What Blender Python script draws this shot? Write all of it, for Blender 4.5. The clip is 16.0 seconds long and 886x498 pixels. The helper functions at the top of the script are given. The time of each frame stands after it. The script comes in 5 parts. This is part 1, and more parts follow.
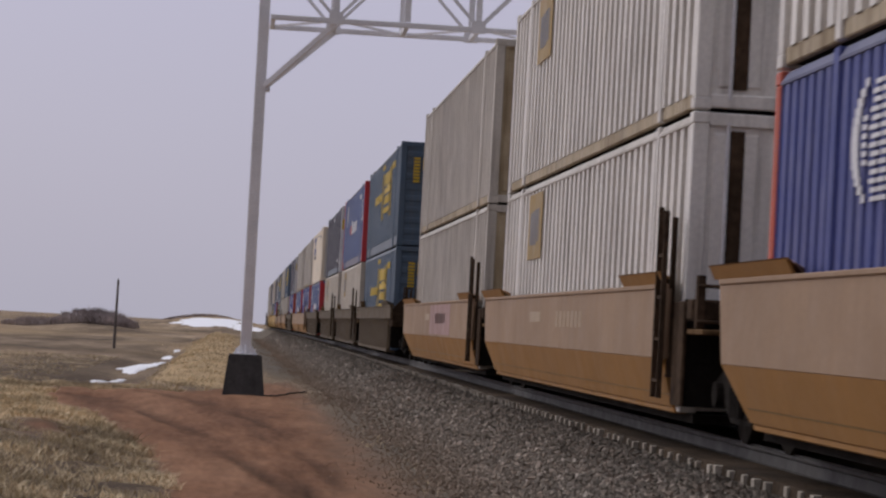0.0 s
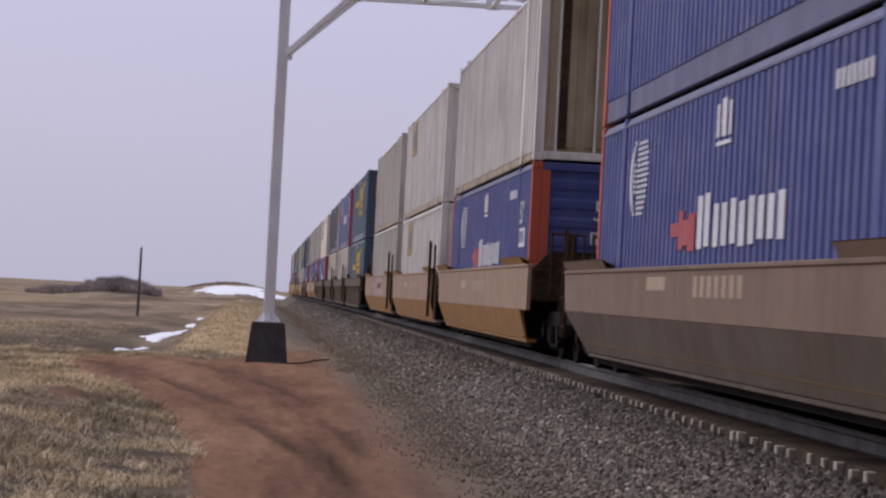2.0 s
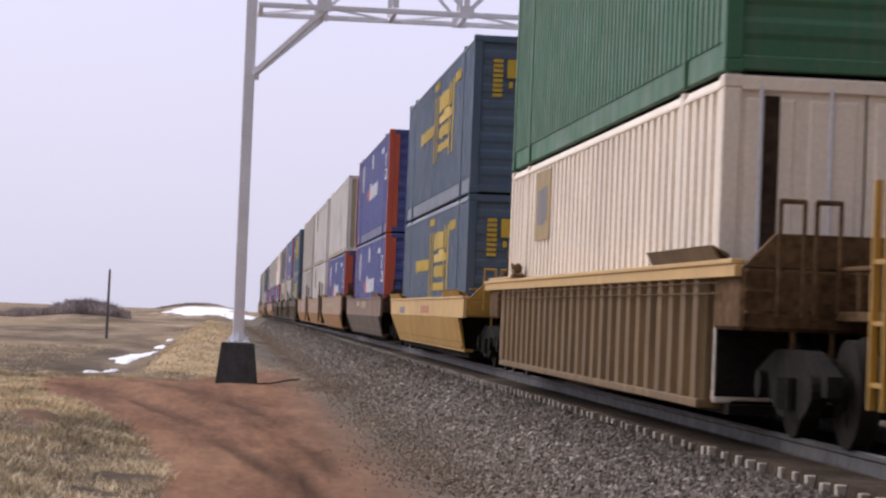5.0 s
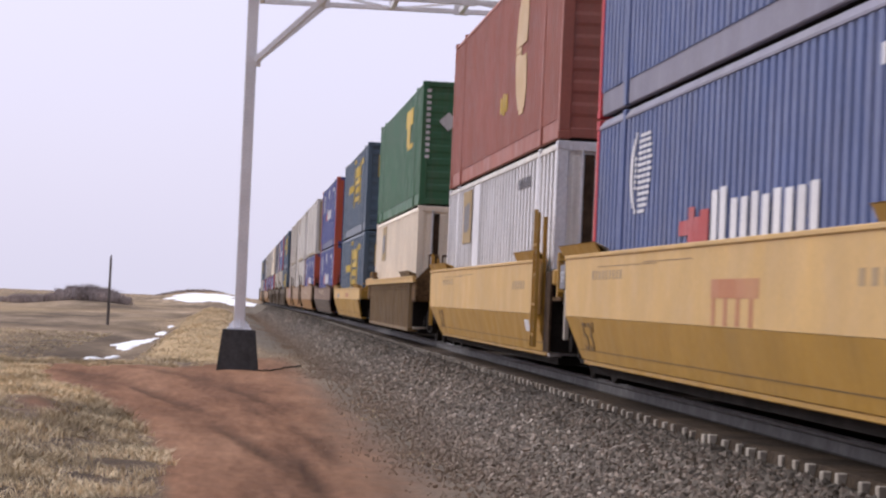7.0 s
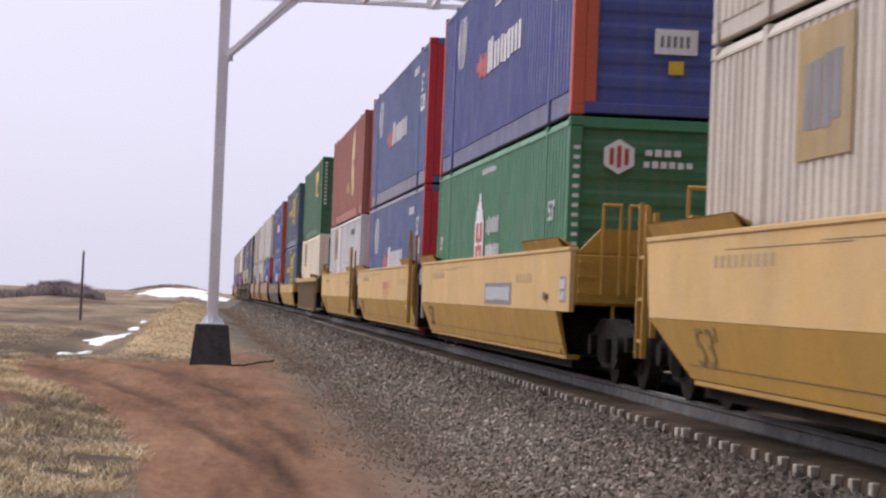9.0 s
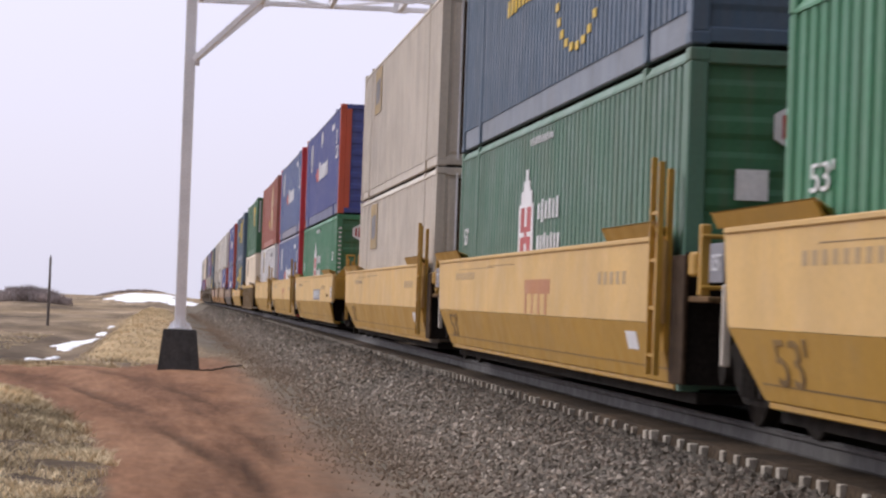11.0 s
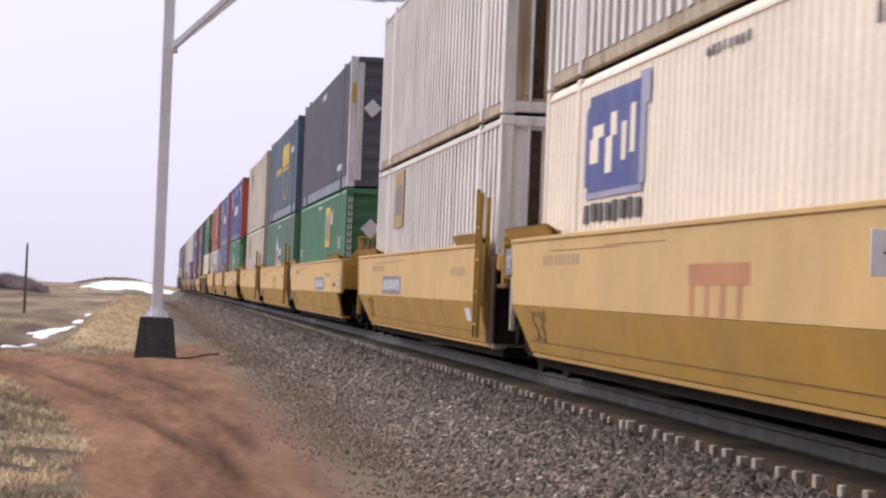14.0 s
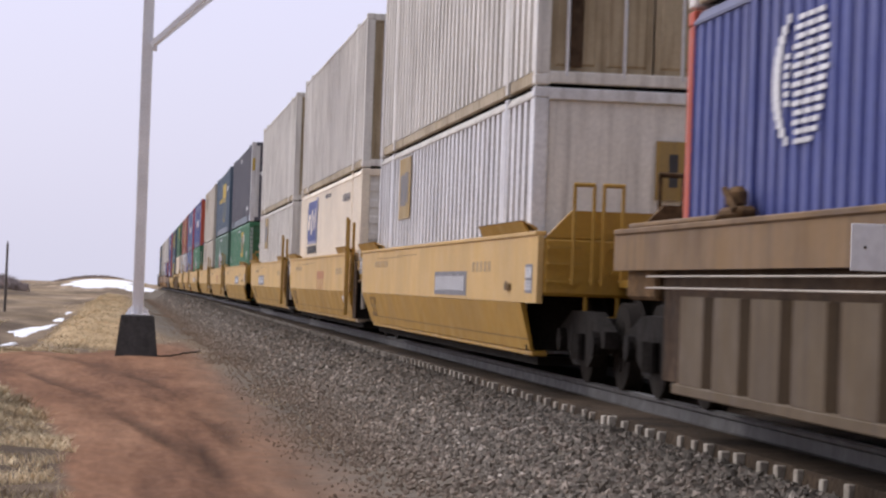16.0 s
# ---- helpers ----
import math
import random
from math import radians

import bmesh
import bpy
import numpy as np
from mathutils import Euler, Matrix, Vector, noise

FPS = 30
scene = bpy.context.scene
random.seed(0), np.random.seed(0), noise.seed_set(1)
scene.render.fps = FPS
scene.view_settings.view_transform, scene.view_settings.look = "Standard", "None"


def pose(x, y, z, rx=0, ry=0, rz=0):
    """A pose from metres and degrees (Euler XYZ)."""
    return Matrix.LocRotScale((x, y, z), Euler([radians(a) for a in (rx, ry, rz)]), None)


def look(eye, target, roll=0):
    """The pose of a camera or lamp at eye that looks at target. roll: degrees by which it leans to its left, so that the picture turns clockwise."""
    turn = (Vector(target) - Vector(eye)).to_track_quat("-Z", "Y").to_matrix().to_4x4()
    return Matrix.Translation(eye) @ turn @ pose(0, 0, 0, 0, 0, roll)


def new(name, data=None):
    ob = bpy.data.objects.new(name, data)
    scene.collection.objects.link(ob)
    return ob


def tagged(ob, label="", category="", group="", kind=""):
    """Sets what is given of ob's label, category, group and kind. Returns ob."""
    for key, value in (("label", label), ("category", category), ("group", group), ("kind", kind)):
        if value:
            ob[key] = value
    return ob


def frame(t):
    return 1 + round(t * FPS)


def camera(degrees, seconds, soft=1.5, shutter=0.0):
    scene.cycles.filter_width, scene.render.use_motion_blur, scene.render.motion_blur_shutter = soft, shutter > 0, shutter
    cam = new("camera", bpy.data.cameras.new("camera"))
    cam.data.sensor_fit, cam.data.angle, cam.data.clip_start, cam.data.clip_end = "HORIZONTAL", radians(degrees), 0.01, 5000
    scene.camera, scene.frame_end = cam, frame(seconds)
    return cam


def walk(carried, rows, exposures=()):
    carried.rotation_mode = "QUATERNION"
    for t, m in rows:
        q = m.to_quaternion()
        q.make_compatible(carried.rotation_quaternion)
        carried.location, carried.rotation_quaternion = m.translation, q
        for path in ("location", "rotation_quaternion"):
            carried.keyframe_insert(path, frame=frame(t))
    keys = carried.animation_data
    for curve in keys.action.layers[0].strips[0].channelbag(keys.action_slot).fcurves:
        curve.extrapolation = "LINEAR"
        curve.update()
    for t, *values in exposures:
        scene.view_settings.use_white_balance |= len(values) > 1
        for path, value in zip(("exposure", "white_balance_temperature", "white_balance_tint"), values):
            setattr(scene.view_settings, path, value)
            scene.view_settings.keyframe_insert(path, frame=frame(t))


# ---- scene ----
cam = camera(20.70, 16.0, soft=2.35, shutter=0.22)
EYE = (0.0, 0.0, 0.92)
# seconds, yaw, pitch, roll of the carried camera, which stays on one spot
TURNS = [
    (0, -4.814, 1.851, -3.079), (0.5, -4.354, 1.617, -3.03), (1, -4.713, 1.613, -3.001), (1.5, -4.181, 1.386, -2.643),
    (2, -4.275, 1.053, -2.967), (2.5, -4.501, 1.238, -2.792), (3, -4.642, 1.599, -2.72), (3.5, -4.919, 1.84, -2.681),
    (4, -4.99, 1.654, -2.16), (6.5, -5.011, 1.398, -2.519), (7, -4.97, 1.216, -2.454), (7.5, -5.213, 1.102, -2.474),
    (8, -5.61, 1.266, -2.053), (8.5, -5.478, 1.091, -2.267), (11, -6.36, 1.222, -2.021), (11.5, -6.302, 1.215, -1.924),
    (12, -6.593, 1.434, -2.053), (12.5, -6.78, 1.303, -2.095), (13, -6.755, 1.138, -2.132), (13.5, -6.898, 0.876, -2.184),
    (14, -6.899, 0.986, -2.282), (14.5, -7.432, 0.988, -1.915), (15, -7.16, 0.669, -1.862), (15.5, -7.236, 0.769, -2.039),
    (16, -7.347, 0.921, -2.003)]
# seconds, stops, kelvin, tint
EXPOSURES = [(0, -0.84, 6480, 11), (0.5, -0.79, 6340, 12), (1, -0.76, 6300, 13), (2, -0.63, 6180, 15), (3, -0.42, 6260, 14), (4, -0.25, 6320, 13), (6.5, -0.06, 6350, 13), (8.5, -0.05, 6420, 12),
             (11, 0.0, 6480, 10), (12, 0.12, 6480, 10), (13, 0.18, 6480, 11), (14, 0.08, 6480, 12), (14.5, 0.0, 6420, 11), (16, -0.12, 6350, 10.5)]
walk(cam, [(t, pose(*EYE, 90 + p, r, y)) for t, y, p, r in TURNS], EXPOSURES)

# ---- overcast sky and a very soft sun ----
world = bpy.data.worlds.new("overcast")
scene.world = world
world.use_nodes = True
wn, wl = world.node_tree.nodes, world.node_tree.links
sky = wn.new("ShaderNodeTexSky")
sky.sky_type, sky.sun_disc, sky.sun_elevation, sky.sun_rotation = "NISHITA", False, radians(35), radians(-54)
sky.dust_density, sky.air_density = 4.0, 1.0
coord = wn.new("ShaderNodeTexCoord")
sep = wn.new("ShaderNodeSeparateXYZ")
ramp = wn.new("ShaderNodeValToRGB")
ramp.color_ramp.elements[0].position, ramp.color_ramp.elements[0].color = 0.0, (0.71, 0.69, 0.83, 1)
ramp.color_ramp.elements[1].position, ramp.color_ramp.elements[1].color = 1.0, (1.85, 1.82, 2.0, 1)
mid = ramp.color_ramp.elements.new(0.16)
mid.color = (0.785, 0.755, 0.97, 1)
cloud = wn.new("ShaderNodeTexNoise")
cloud.inputs["Scale"].default_value, cloud.inputs["Detail"].default_value = 2.2, 4
mapr = wn.new("ShaderNodeMapRange")
mapr.inputs["To Min"].default_value, mapr.inputs["To Max"].default_value = 0.94, 1.06
mul = wn.new("ShaderNodeMixRGB")
mul.blend_type, mul.inputs[0].default_value = "MULTIPLY", 1.0
add = wn.new("ShaderNodeMixRGB")
add.blend_type, add.inputs[0].default_value = "ADD", 0.02
wl.new(coord.outputs["Generated"], sep.inputs[0])
wl.new(sep.outputs["Z"], ramp.inputs[0])
wl.new(coord.outputs["Generated"], cloud.inputs["Vector"])
wl.new(cloud.outputs[0], mapr.inputs[0])
wl.new(ramp.outputs[0], mul.inputs[1])
wl.new(mapr.outputs[0], mul.inputs[2])
glow = wn.new("ShaderNodeVectorMath")
glow.operation = "DOT_PRODUCT"
glow.inputs[1].default_value = (-0.45, 0.85, 0.28)
bright = wn.new("ShaderNodeMapRange")
bright.interpolation_type = "SMOOTHSTEP"
bright.inputs["From Min"].default_value, bright.inputs["From Max"].default_value = -1.0, 0.9
bright.inputs["To Min"].default_value, bright.inputs["To Max"].default_value = 0.12, 1.05
shade = wn.new("ShaderNodeMixRGB")
shade.blend_type, shade.inputs[0].default_value = "MULTIPLY", 1.0
wl.new(coord.outputs["Generated"], glow.inputs[0])
wl.new(glow.outputs["Value"], bright.inputs[0])
wl.new(mul.outputs[0], shade.inputs[1])
wl.new(bright.outputs[0], shade.inputs[2])
wl.new(shade.outputs[0], add.inputs[1])
wl.new(sky.outputs[0], add.inputs[2])
wl.new(add.outputs[0], wn["Background"].inputs[0])
wn["Background"].inputs[1].default_value = 1.0
sun = new("sun", bpy.data.lights.new("sun", "SUN"))
sun.data.energy, sun.data.angle, sun.data.color = 1.3, radians(30), (1.0, 0.97, 0.92)
sun.matrix_world = look((-30, 32, 26), (0, 10, 0))


# ---- materials ----
MATS = {}


def material(name, color, rough=0.6, metal=0.0, vary=0.12, grain=30.0, patch=1.5, bump=0.15, streak=0.0, dirt=(0.16, 0.12, 0.09), dirt_amount=0.0, space="Object"):
    """A painted or natural surface: base colour with grain and patches, optional runs of dirt down the face, relief."""
    if name in MATS:
        return MATS[name]
    m = bpy.data.materials.new(name)
    m.use_nodes = True
    n, l = m.node_tree.nodes, m.node_tree.links
    b = n["Principled BSDF"]
    tc = n.new("ShaderNodeTexCoord")
    info = n.new("ShaderNodeObjectInfo")
    shift = n.new("ShaderNodeVectorMath")
    shift.operation = "MULTIPLY_ADD"
    l.new(info.outputs["Random"], shift.inputs[0])
    shift.inputs[1].default_value = (37, 53, 71)
    l.new(tc.outputs[space], shift.inputs[2])

    def noise_of(scale, detail=3, stretch=None):
        t = n.new("ShaderNodeTexNoise")
        t.inputs["Scale"].default_value, t.inputs["Detail"].default_value = scale, detail
        if stretch:
            mp = n.new("ShaderNodeMapping")
            mp.inputs["Scale"].default_value = stretch
            l.new(shift.outputs[0], mp.inputs[0])
            l.new(mp.outputs[0], t.inputs["Vector"])
        else:
            l.new(shift.outputs[0], t.inputs["Vector"])
        return t.outputs[0]

    def ranged(src, lo, hi, a=0.3, c=0.7):
        r = n.new("ShaderNodeMapRange")
        r.inputs[1].default_value, r.inputs[2].default_value, r.inputs[3].default_value, r.inputs[4].default_value = a, c, lo, hi
        l.new(src, r.inputs[0])
        return r.outputs[0]

    def mix(kind, fac, a, c):
        x = n.new("ShaderNodeMixRGB")
        x.blend_type = kind
        for slot, v in ((0, fac), (1, a), (2, c)):
            if isinstance(v, (float, int)):
                x.inputs[slot].default_value = v if slot == 0 else (v, v, v, 1)
            elif isinstance(v, tuple):
                x.inputs[slot].default_value = (*v, 1)
            else:
                l.new(v, x.inputs[slot])
        return x.outputs[0]

    col = mix("MULTIPLY", 1.0, color, ranged(noise_of(grain), 1 - vary, 1 + vary))
    col = mix("MULTIPLY", 1.0, col, ranged(noise_of(patch, 4), 1 - vary * 1.3, 1 + vary * 1.1))
    if streak:
        col = mix("MIX", ranged(noise_of(1.0, 4, (9, 9, 0.5)), 0, streak, 0.48, 0.75), col, dirt)
    if dirt_amount:
        col = mix("MIX", ranged(noise_of(0.9, 6), 0, dirt_amount, 0.42, 0.68), col, dirt)
    l.new(col, b.inputs["Base Color"])
    b.inputs["Metallic"].default_value = metal
    b.inputs["Specular IOR Level"].default_value = 0.1 if rough >= 0.85 else 0.5
    l.new(ranged(noise_of(patch * 3), max(rough - 0.1, 0.05), min(rough + 0.12, 1)), b.inputs["Roughness"])
    if bump:
        bp = n.new("ShaderNodeBump")
        bp.inputs["Strength"].default_value, bp.inputs["Distance"].default_value = bump, 0.02
        l.new(noise_of(grain * 0.7, 5), bp.inputs["Height"])
        l.new(bp.outputs[0], b.inputs["Normal"])
    MATS[name] = m
    return m


def paint(name, color, streak=0.35, dirt_amount=0.12, rough=0.55, dirt=(0.17, 0.14, 0.11)):
    return material(name, color, rough, 0.0, 0.07, 22.0, 0.7, 0.06, streak, dirt, dirt_amount)


BLUE = paint("blue_container_paint", (0.055, 0.075, 0.27), 0.22)
SLATE = paint("slate_blue_container_paint", (0.068, 0.112, 0.17), 0.2)
NAVY = paint("dark_grey_container_paint", (0.095, 0.094, 0.122), 0.15)
GREEN = paint("green_container_paint", (0.045, 0.20, 0.10), 0.2)
PALE_BLUE = paint("pale_blue_container_paint", (0.095, 0.138, 0.30), 0.25)
DEEP_GREEN = paint("deep_green_container_paint", (0.035, 0.14, 0.065), 0.25)
SAGE = paint("dull_green_container_paint", (0.088, 0.185, 0.13), 0.3)
RED = paint("brick_red_container_paint", (0.355, 0.115, 0.08), 0.25)
WHITE = paint("white_container_paint", (0.80, 0.77, 0.725), 0.45, 0.15)
CREAM = paint("cream_container_paint", (0.85, 0.745, 0.60), 0.08, 0.04)
GREY = paint("weathered_grey_container_paint", (0.56, 0.52, 0.465), 0.5, 0.25)
TAN = paint("weathered_tan_container_paint", (0.56, 0.50, 0.42), 0.3, 0.2)
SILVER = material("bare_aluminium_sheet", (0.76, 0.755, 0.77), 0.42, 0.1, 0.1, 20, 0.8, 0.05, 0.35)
SHADED_WHITE = paint("shaded_white_sheet", (0.66, 0.625, 0.575), 0.5, 0.2)
ORANGE = paint("orange_red_frame_paint", (0.52, 0.09, 0.045), 0.15)
CRIMSON = paint("crimson_frame_paint", (0.55, 0.028, 0.04), 0.15)
GRIME = paint("rusty_grimed_door", (0.46, 0.375, 0.25), 0.85, 0.55, 0.6, (0.16, 0.105, 0.045))
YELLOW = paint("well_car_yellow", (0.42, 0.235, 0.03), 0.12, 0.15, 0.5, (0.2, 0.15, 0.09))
PALE_YELLOW = paint("pale_yellow_side", (0.585, 0.375, 0.135), 0.15, 0.3, 0.65, (0.40, 0.275, 0.135))
OLD_TAN = paint("tan_brown_side", (0.335, 0.222, 0.138), 0.3, 0.3, 0.7, (0.24, 0.155, 0.10))
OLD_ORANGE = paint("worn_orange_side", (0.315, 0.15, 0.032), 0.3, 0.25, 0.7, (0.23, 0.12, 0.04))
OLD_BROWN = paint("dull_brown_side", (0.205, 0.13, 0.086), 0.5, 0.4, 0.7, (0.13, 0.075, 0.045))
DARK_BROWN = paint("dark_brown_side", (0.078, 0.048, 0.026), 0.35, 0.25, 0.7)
RIB_BROWN = paint("rusty_tan_side", (0.105, 0.07, 0.034), 0.75, 0.4, 0.75, (0.055, 0.036, 0.022))
RIB_TAN = paint("worn_tan_ribbed_side", (0.185, 0.115, 0.045), 0.75, 0.4, 0.75, (0.075, 0.045, 0.02))
STAINED = paint("stained_tan_sill", (0.215, 0.128, 0.052), 0.75, 0.75, 0.7, (0.105, 0.062, 0.03))
RUST_DARK = material("rusty_dark_steel", (0.06, 0.039, 0.025), 0.86, 0.0, 0.3, 12, 1.5, 0.3)
STEEL_DARK = material("greasy_dark_steel", (0.016, 0.013, 0.011), 0.88, 0.0, 0.3, 25, 2, 0.3)
WHEEL_STEEL = material("wheel_steel", (0.02, 0.016, 0.013), 0.86, 0.0, 0.2, 25, 2, 0.1)
RAIL_SIDE = material("rail_steel_grey", (0.066, 0.062, 0.057), 0.6, 0.2, 0.12, 40, 1.5, 0.1)
RAIL_TOP = material("polished_rail_head", (0.30, 0.30, 0.30), 0.4, 0.6, 0.05, 40, 3, 0.0)
CONCRETE_TIE = material("pale_concrete_tie", (0.40, 0.36, 0.30), 0.9, 0, 0.2, 30, 3, 0.3, 0, (0.2, 0.155, 0.115), 0.5)
OILY = material("oily_track_bed", (0.052, 0.036, 0.023), 0.9, 0, 0.4, 18, 1.2, 0.7, space="Object")
GALVANISED = material("galvanised_steel", (0.84, 0.84, 0.88), 0.5, 0.08, 0.07, 25, 1.2, 0.05)
FOOTING = material("dark_weathered_footing", (0.062, 0.062, 0.064), 0.85, 0, 0.25, 12, 2, 0.4, 0.4, (0.12, 0.12, 0.12), 0.3)
SNOW = material("old_snow", (0.86, 0.87, 0.9), 0.8, 0, 0.05, 6, 0.6, 0.4)
WOOD = material("grey_pole_wood", (0.17, 0.15, 0.14), 0.9, 0, 0.2, 20, 1.0, 0.3)
# Twig colour lightened to stand in for haze over the far brush.
TWIG = material("bare_brush_twigs", (0.44, 0.38, 0.365), 0.95, 0, 0.3, 3, 0.4, 0.0)
INK_WHITE = paint("white_lettering", (0.72, 0.72, 0.74), 0.15)
INK_YELLOW = paint("yellow_lettering", (0.62, 0.42, 0.03), 0.15)
INK_RED = paint("red_lettering", (0.42, 0.05, 0.05), 0.1)
INK_BLUE = paint("blue_lettering", (0.035, 0.06, 0.24), 0.1)
INK_DARK = paint("dark_lettering", (0.05, 0.05, 0.055), 0.1)
INK_BROWN = paint("brown_sign_panel", (0.36, 0.24, 0.075), 0.45)
SHADED_SHEET = material("shaded_aluminium_sheet", (0.60, 0.58, 0.575), 0.5, 0.1, 0.12, 20, 0.8, 0.05, 0.4)
DUSTY = paint("dusty_lavender_rail", (0.21, 0.205, 0.27), 0.35, 0.3, 0.65, (0.16, 0.145, 0.15))
DUSTY_BLUE = paint("dusty_blue_rail", (0.125, 0.135, 0.235), 0.35, 0.3, 0.65, (0.13, 0.125, 0.15))
DUSTY_SLATE = paint("dusty_slate_rail", (0.19, 0.22, 0.27), 0.3, 0.3, 0.65, (0.14, 0.14, 0.14))
FADED_RED = paint("faded_red_mark", (0.42, 0.17, 0.075), 0.25, 0.3, 0.65, (0.5, 0.3, 0.11))
OLD_INK = paint("worn_brown_stencil", (0.14, 0.082, 0.026), 0.3, 0.4, 0.6, (0.34, 0.2, 0.05))
SEAM_BROWN = paint("brown_weld_seam", (0.17, 0.098, 0.022), 0.2)
RUST_LUMP = material("flaking_brown_rust", (0.12, 0.072, 0.035), 0.88, 0.0, 0.35, 14, 2, 0.5)
PLATE_GREY = paint("grey_number_plate", (0.17, 0.17, 0.19), 0.2)


def grass_material():
    m = bpy.data.materials.new("dead_grass")
    m.use_nodes = True
    n, l = m.node_tree.nodes, m.node_tree.links
    g = n.new("ShaderNodeNewGeometry")
    r = n.new("ShaderNodeValToRGB")
    r.color_ramp.elements[0].color, r.color_ramp.elements[1].color = (0.47, 0.375, 0.245, 1), (0.76, 0.62, 0.405, 1)
    l.new(g.outputs["Random Per Island"], r.inputs[0])
    tc, t, mr, mx = n.new("ShaderNodeTexCoord"), n.new("ShaderNodeTexNoise"), n.new("ShaderNodeMapRange"), n.new("ShaderNodeMixRGB")
    t.inputs["Scale"].default_value, t.inputs["Detail"].default_value = 0.75, 3
    l.new(tc.outputs["Object"], t.inputs["Vector"])
    l.new(t.outputs[0], mr.inputs[0])
    mr.inputs[1].default_value, mr.inputs[2].default_value, mr.inputs[3].default_value, mr.inputs[4].default_value = 0.36, 0.64, 0.55, 1.4
    mx.blend_type, mx.inputs[0].default_value = "MULTIPLY", 1.0
    l.new(r.outputs[0], mx.inputs[1])
    l.new(mr.outputs[0], mx.inputs[2])
    l.new(mx.outputs[0], n["Principled BSDF"].inputs["Base Color"])
    n["Principled BSDF"].inputs["Roughness"].default_value = 0.9
    n["Principled BSDF"].inputs["Specular IOR Level"].default_value = 0.1
    return m


def stone_material():
    m = bpy.data.materials.new("loose_ballast")
    m.use_nodes = True
    n, l = m.node_tree.nodes, m.node_tree.links
    g = n.new("ShaderNodeNewGeometry")
    r = n.new("ShaderNodeValToRGB")
    r.color_ramp.elements[0].color, r.color_ramp.elements[1].color = (0.13, 0.113, 0.093, 1), (0.52, 0.457, 0.388, 1)
    e = r.color_ramp.elements.new(0.6)
    e.color = (0.245, 0.214, 0.178, 1)
    e = r.color_ramp.elements.new(0.85)
    e.color = (0.30, 0.243, 0.195, 1)
    l.new(g.outputs["Random Per Island"], r.inputs[0])
    t = n.new("ShaderNodeTexNoise")
    t.inputs["Scale"].default_value = 60
    mx = n.new("ShaderNodeMixRGB")
    mx.blend_type, mx.inputs[0].default_value = "OVERLAY", 0.35
    l.new(r.outputs[0], mx.inputs[1])
    l.new(t.outputs[0], mx.inputs[2])
    # stones darker towards the rails
    tc, sp, mr, rail_tone = n.new("ShaderNodeTexCoord"), n.new("ShaderNodeSeparateXYZ"), n.new("ShaderNodeMapRange"), n.new("ShaderNodeMixRGB")
    l.new(tc.outputs["Object"], sp.inputs[0])
    l.new(sp.outputs["X"], mr.inputs[0])
    mr.inputs[1].default_value, mr.inputs[2].default_value, mr.inputs[3].default_value, mr.inputs[4].default_value = 3.2, 4.2, 1.0, 0.5
    rail_tone.blend_type, rail_tone.inputs[0].default_value = "MULTIPLY", 1.0
    # red dust blown off the dirt track
    dust_at, dust = n.new("ShaderNodeMapRange"), n.new("ShaderNodeMixRGB")
    dust_at.inputs[1].default_value, dust_at.inputs[2].default_value, dust_at.inputs[3].default_value, dust_at.inputs[4].default_value = 1.7, 3.1, 0.9, 0.0
    l.new(sp.outputs["X"], dust_at.inputs[0])
    l.new(dust_at.outputs[0], dust.inputs[0])
    l.new(mx.outputs[0], dust.inputs[1])
    dust.inputs[2].default_value = (0.255, 0.178, 0.122, 1)
    l.new(dust.outputs[0], rail_tone.inputs[1])
    l.new(mr.outputs[0], rail_tone.inputs[2])
    l.new(rail_tone.outputs[0], n["Principled BSDF"].inputs["Base Color"])
    n["Principled BSDF"].inputs["Roughness"].default_value = 0.92
    n["Principled BSDF"].inputs["Specular IOR Level"].default_value = 0.1
    return m


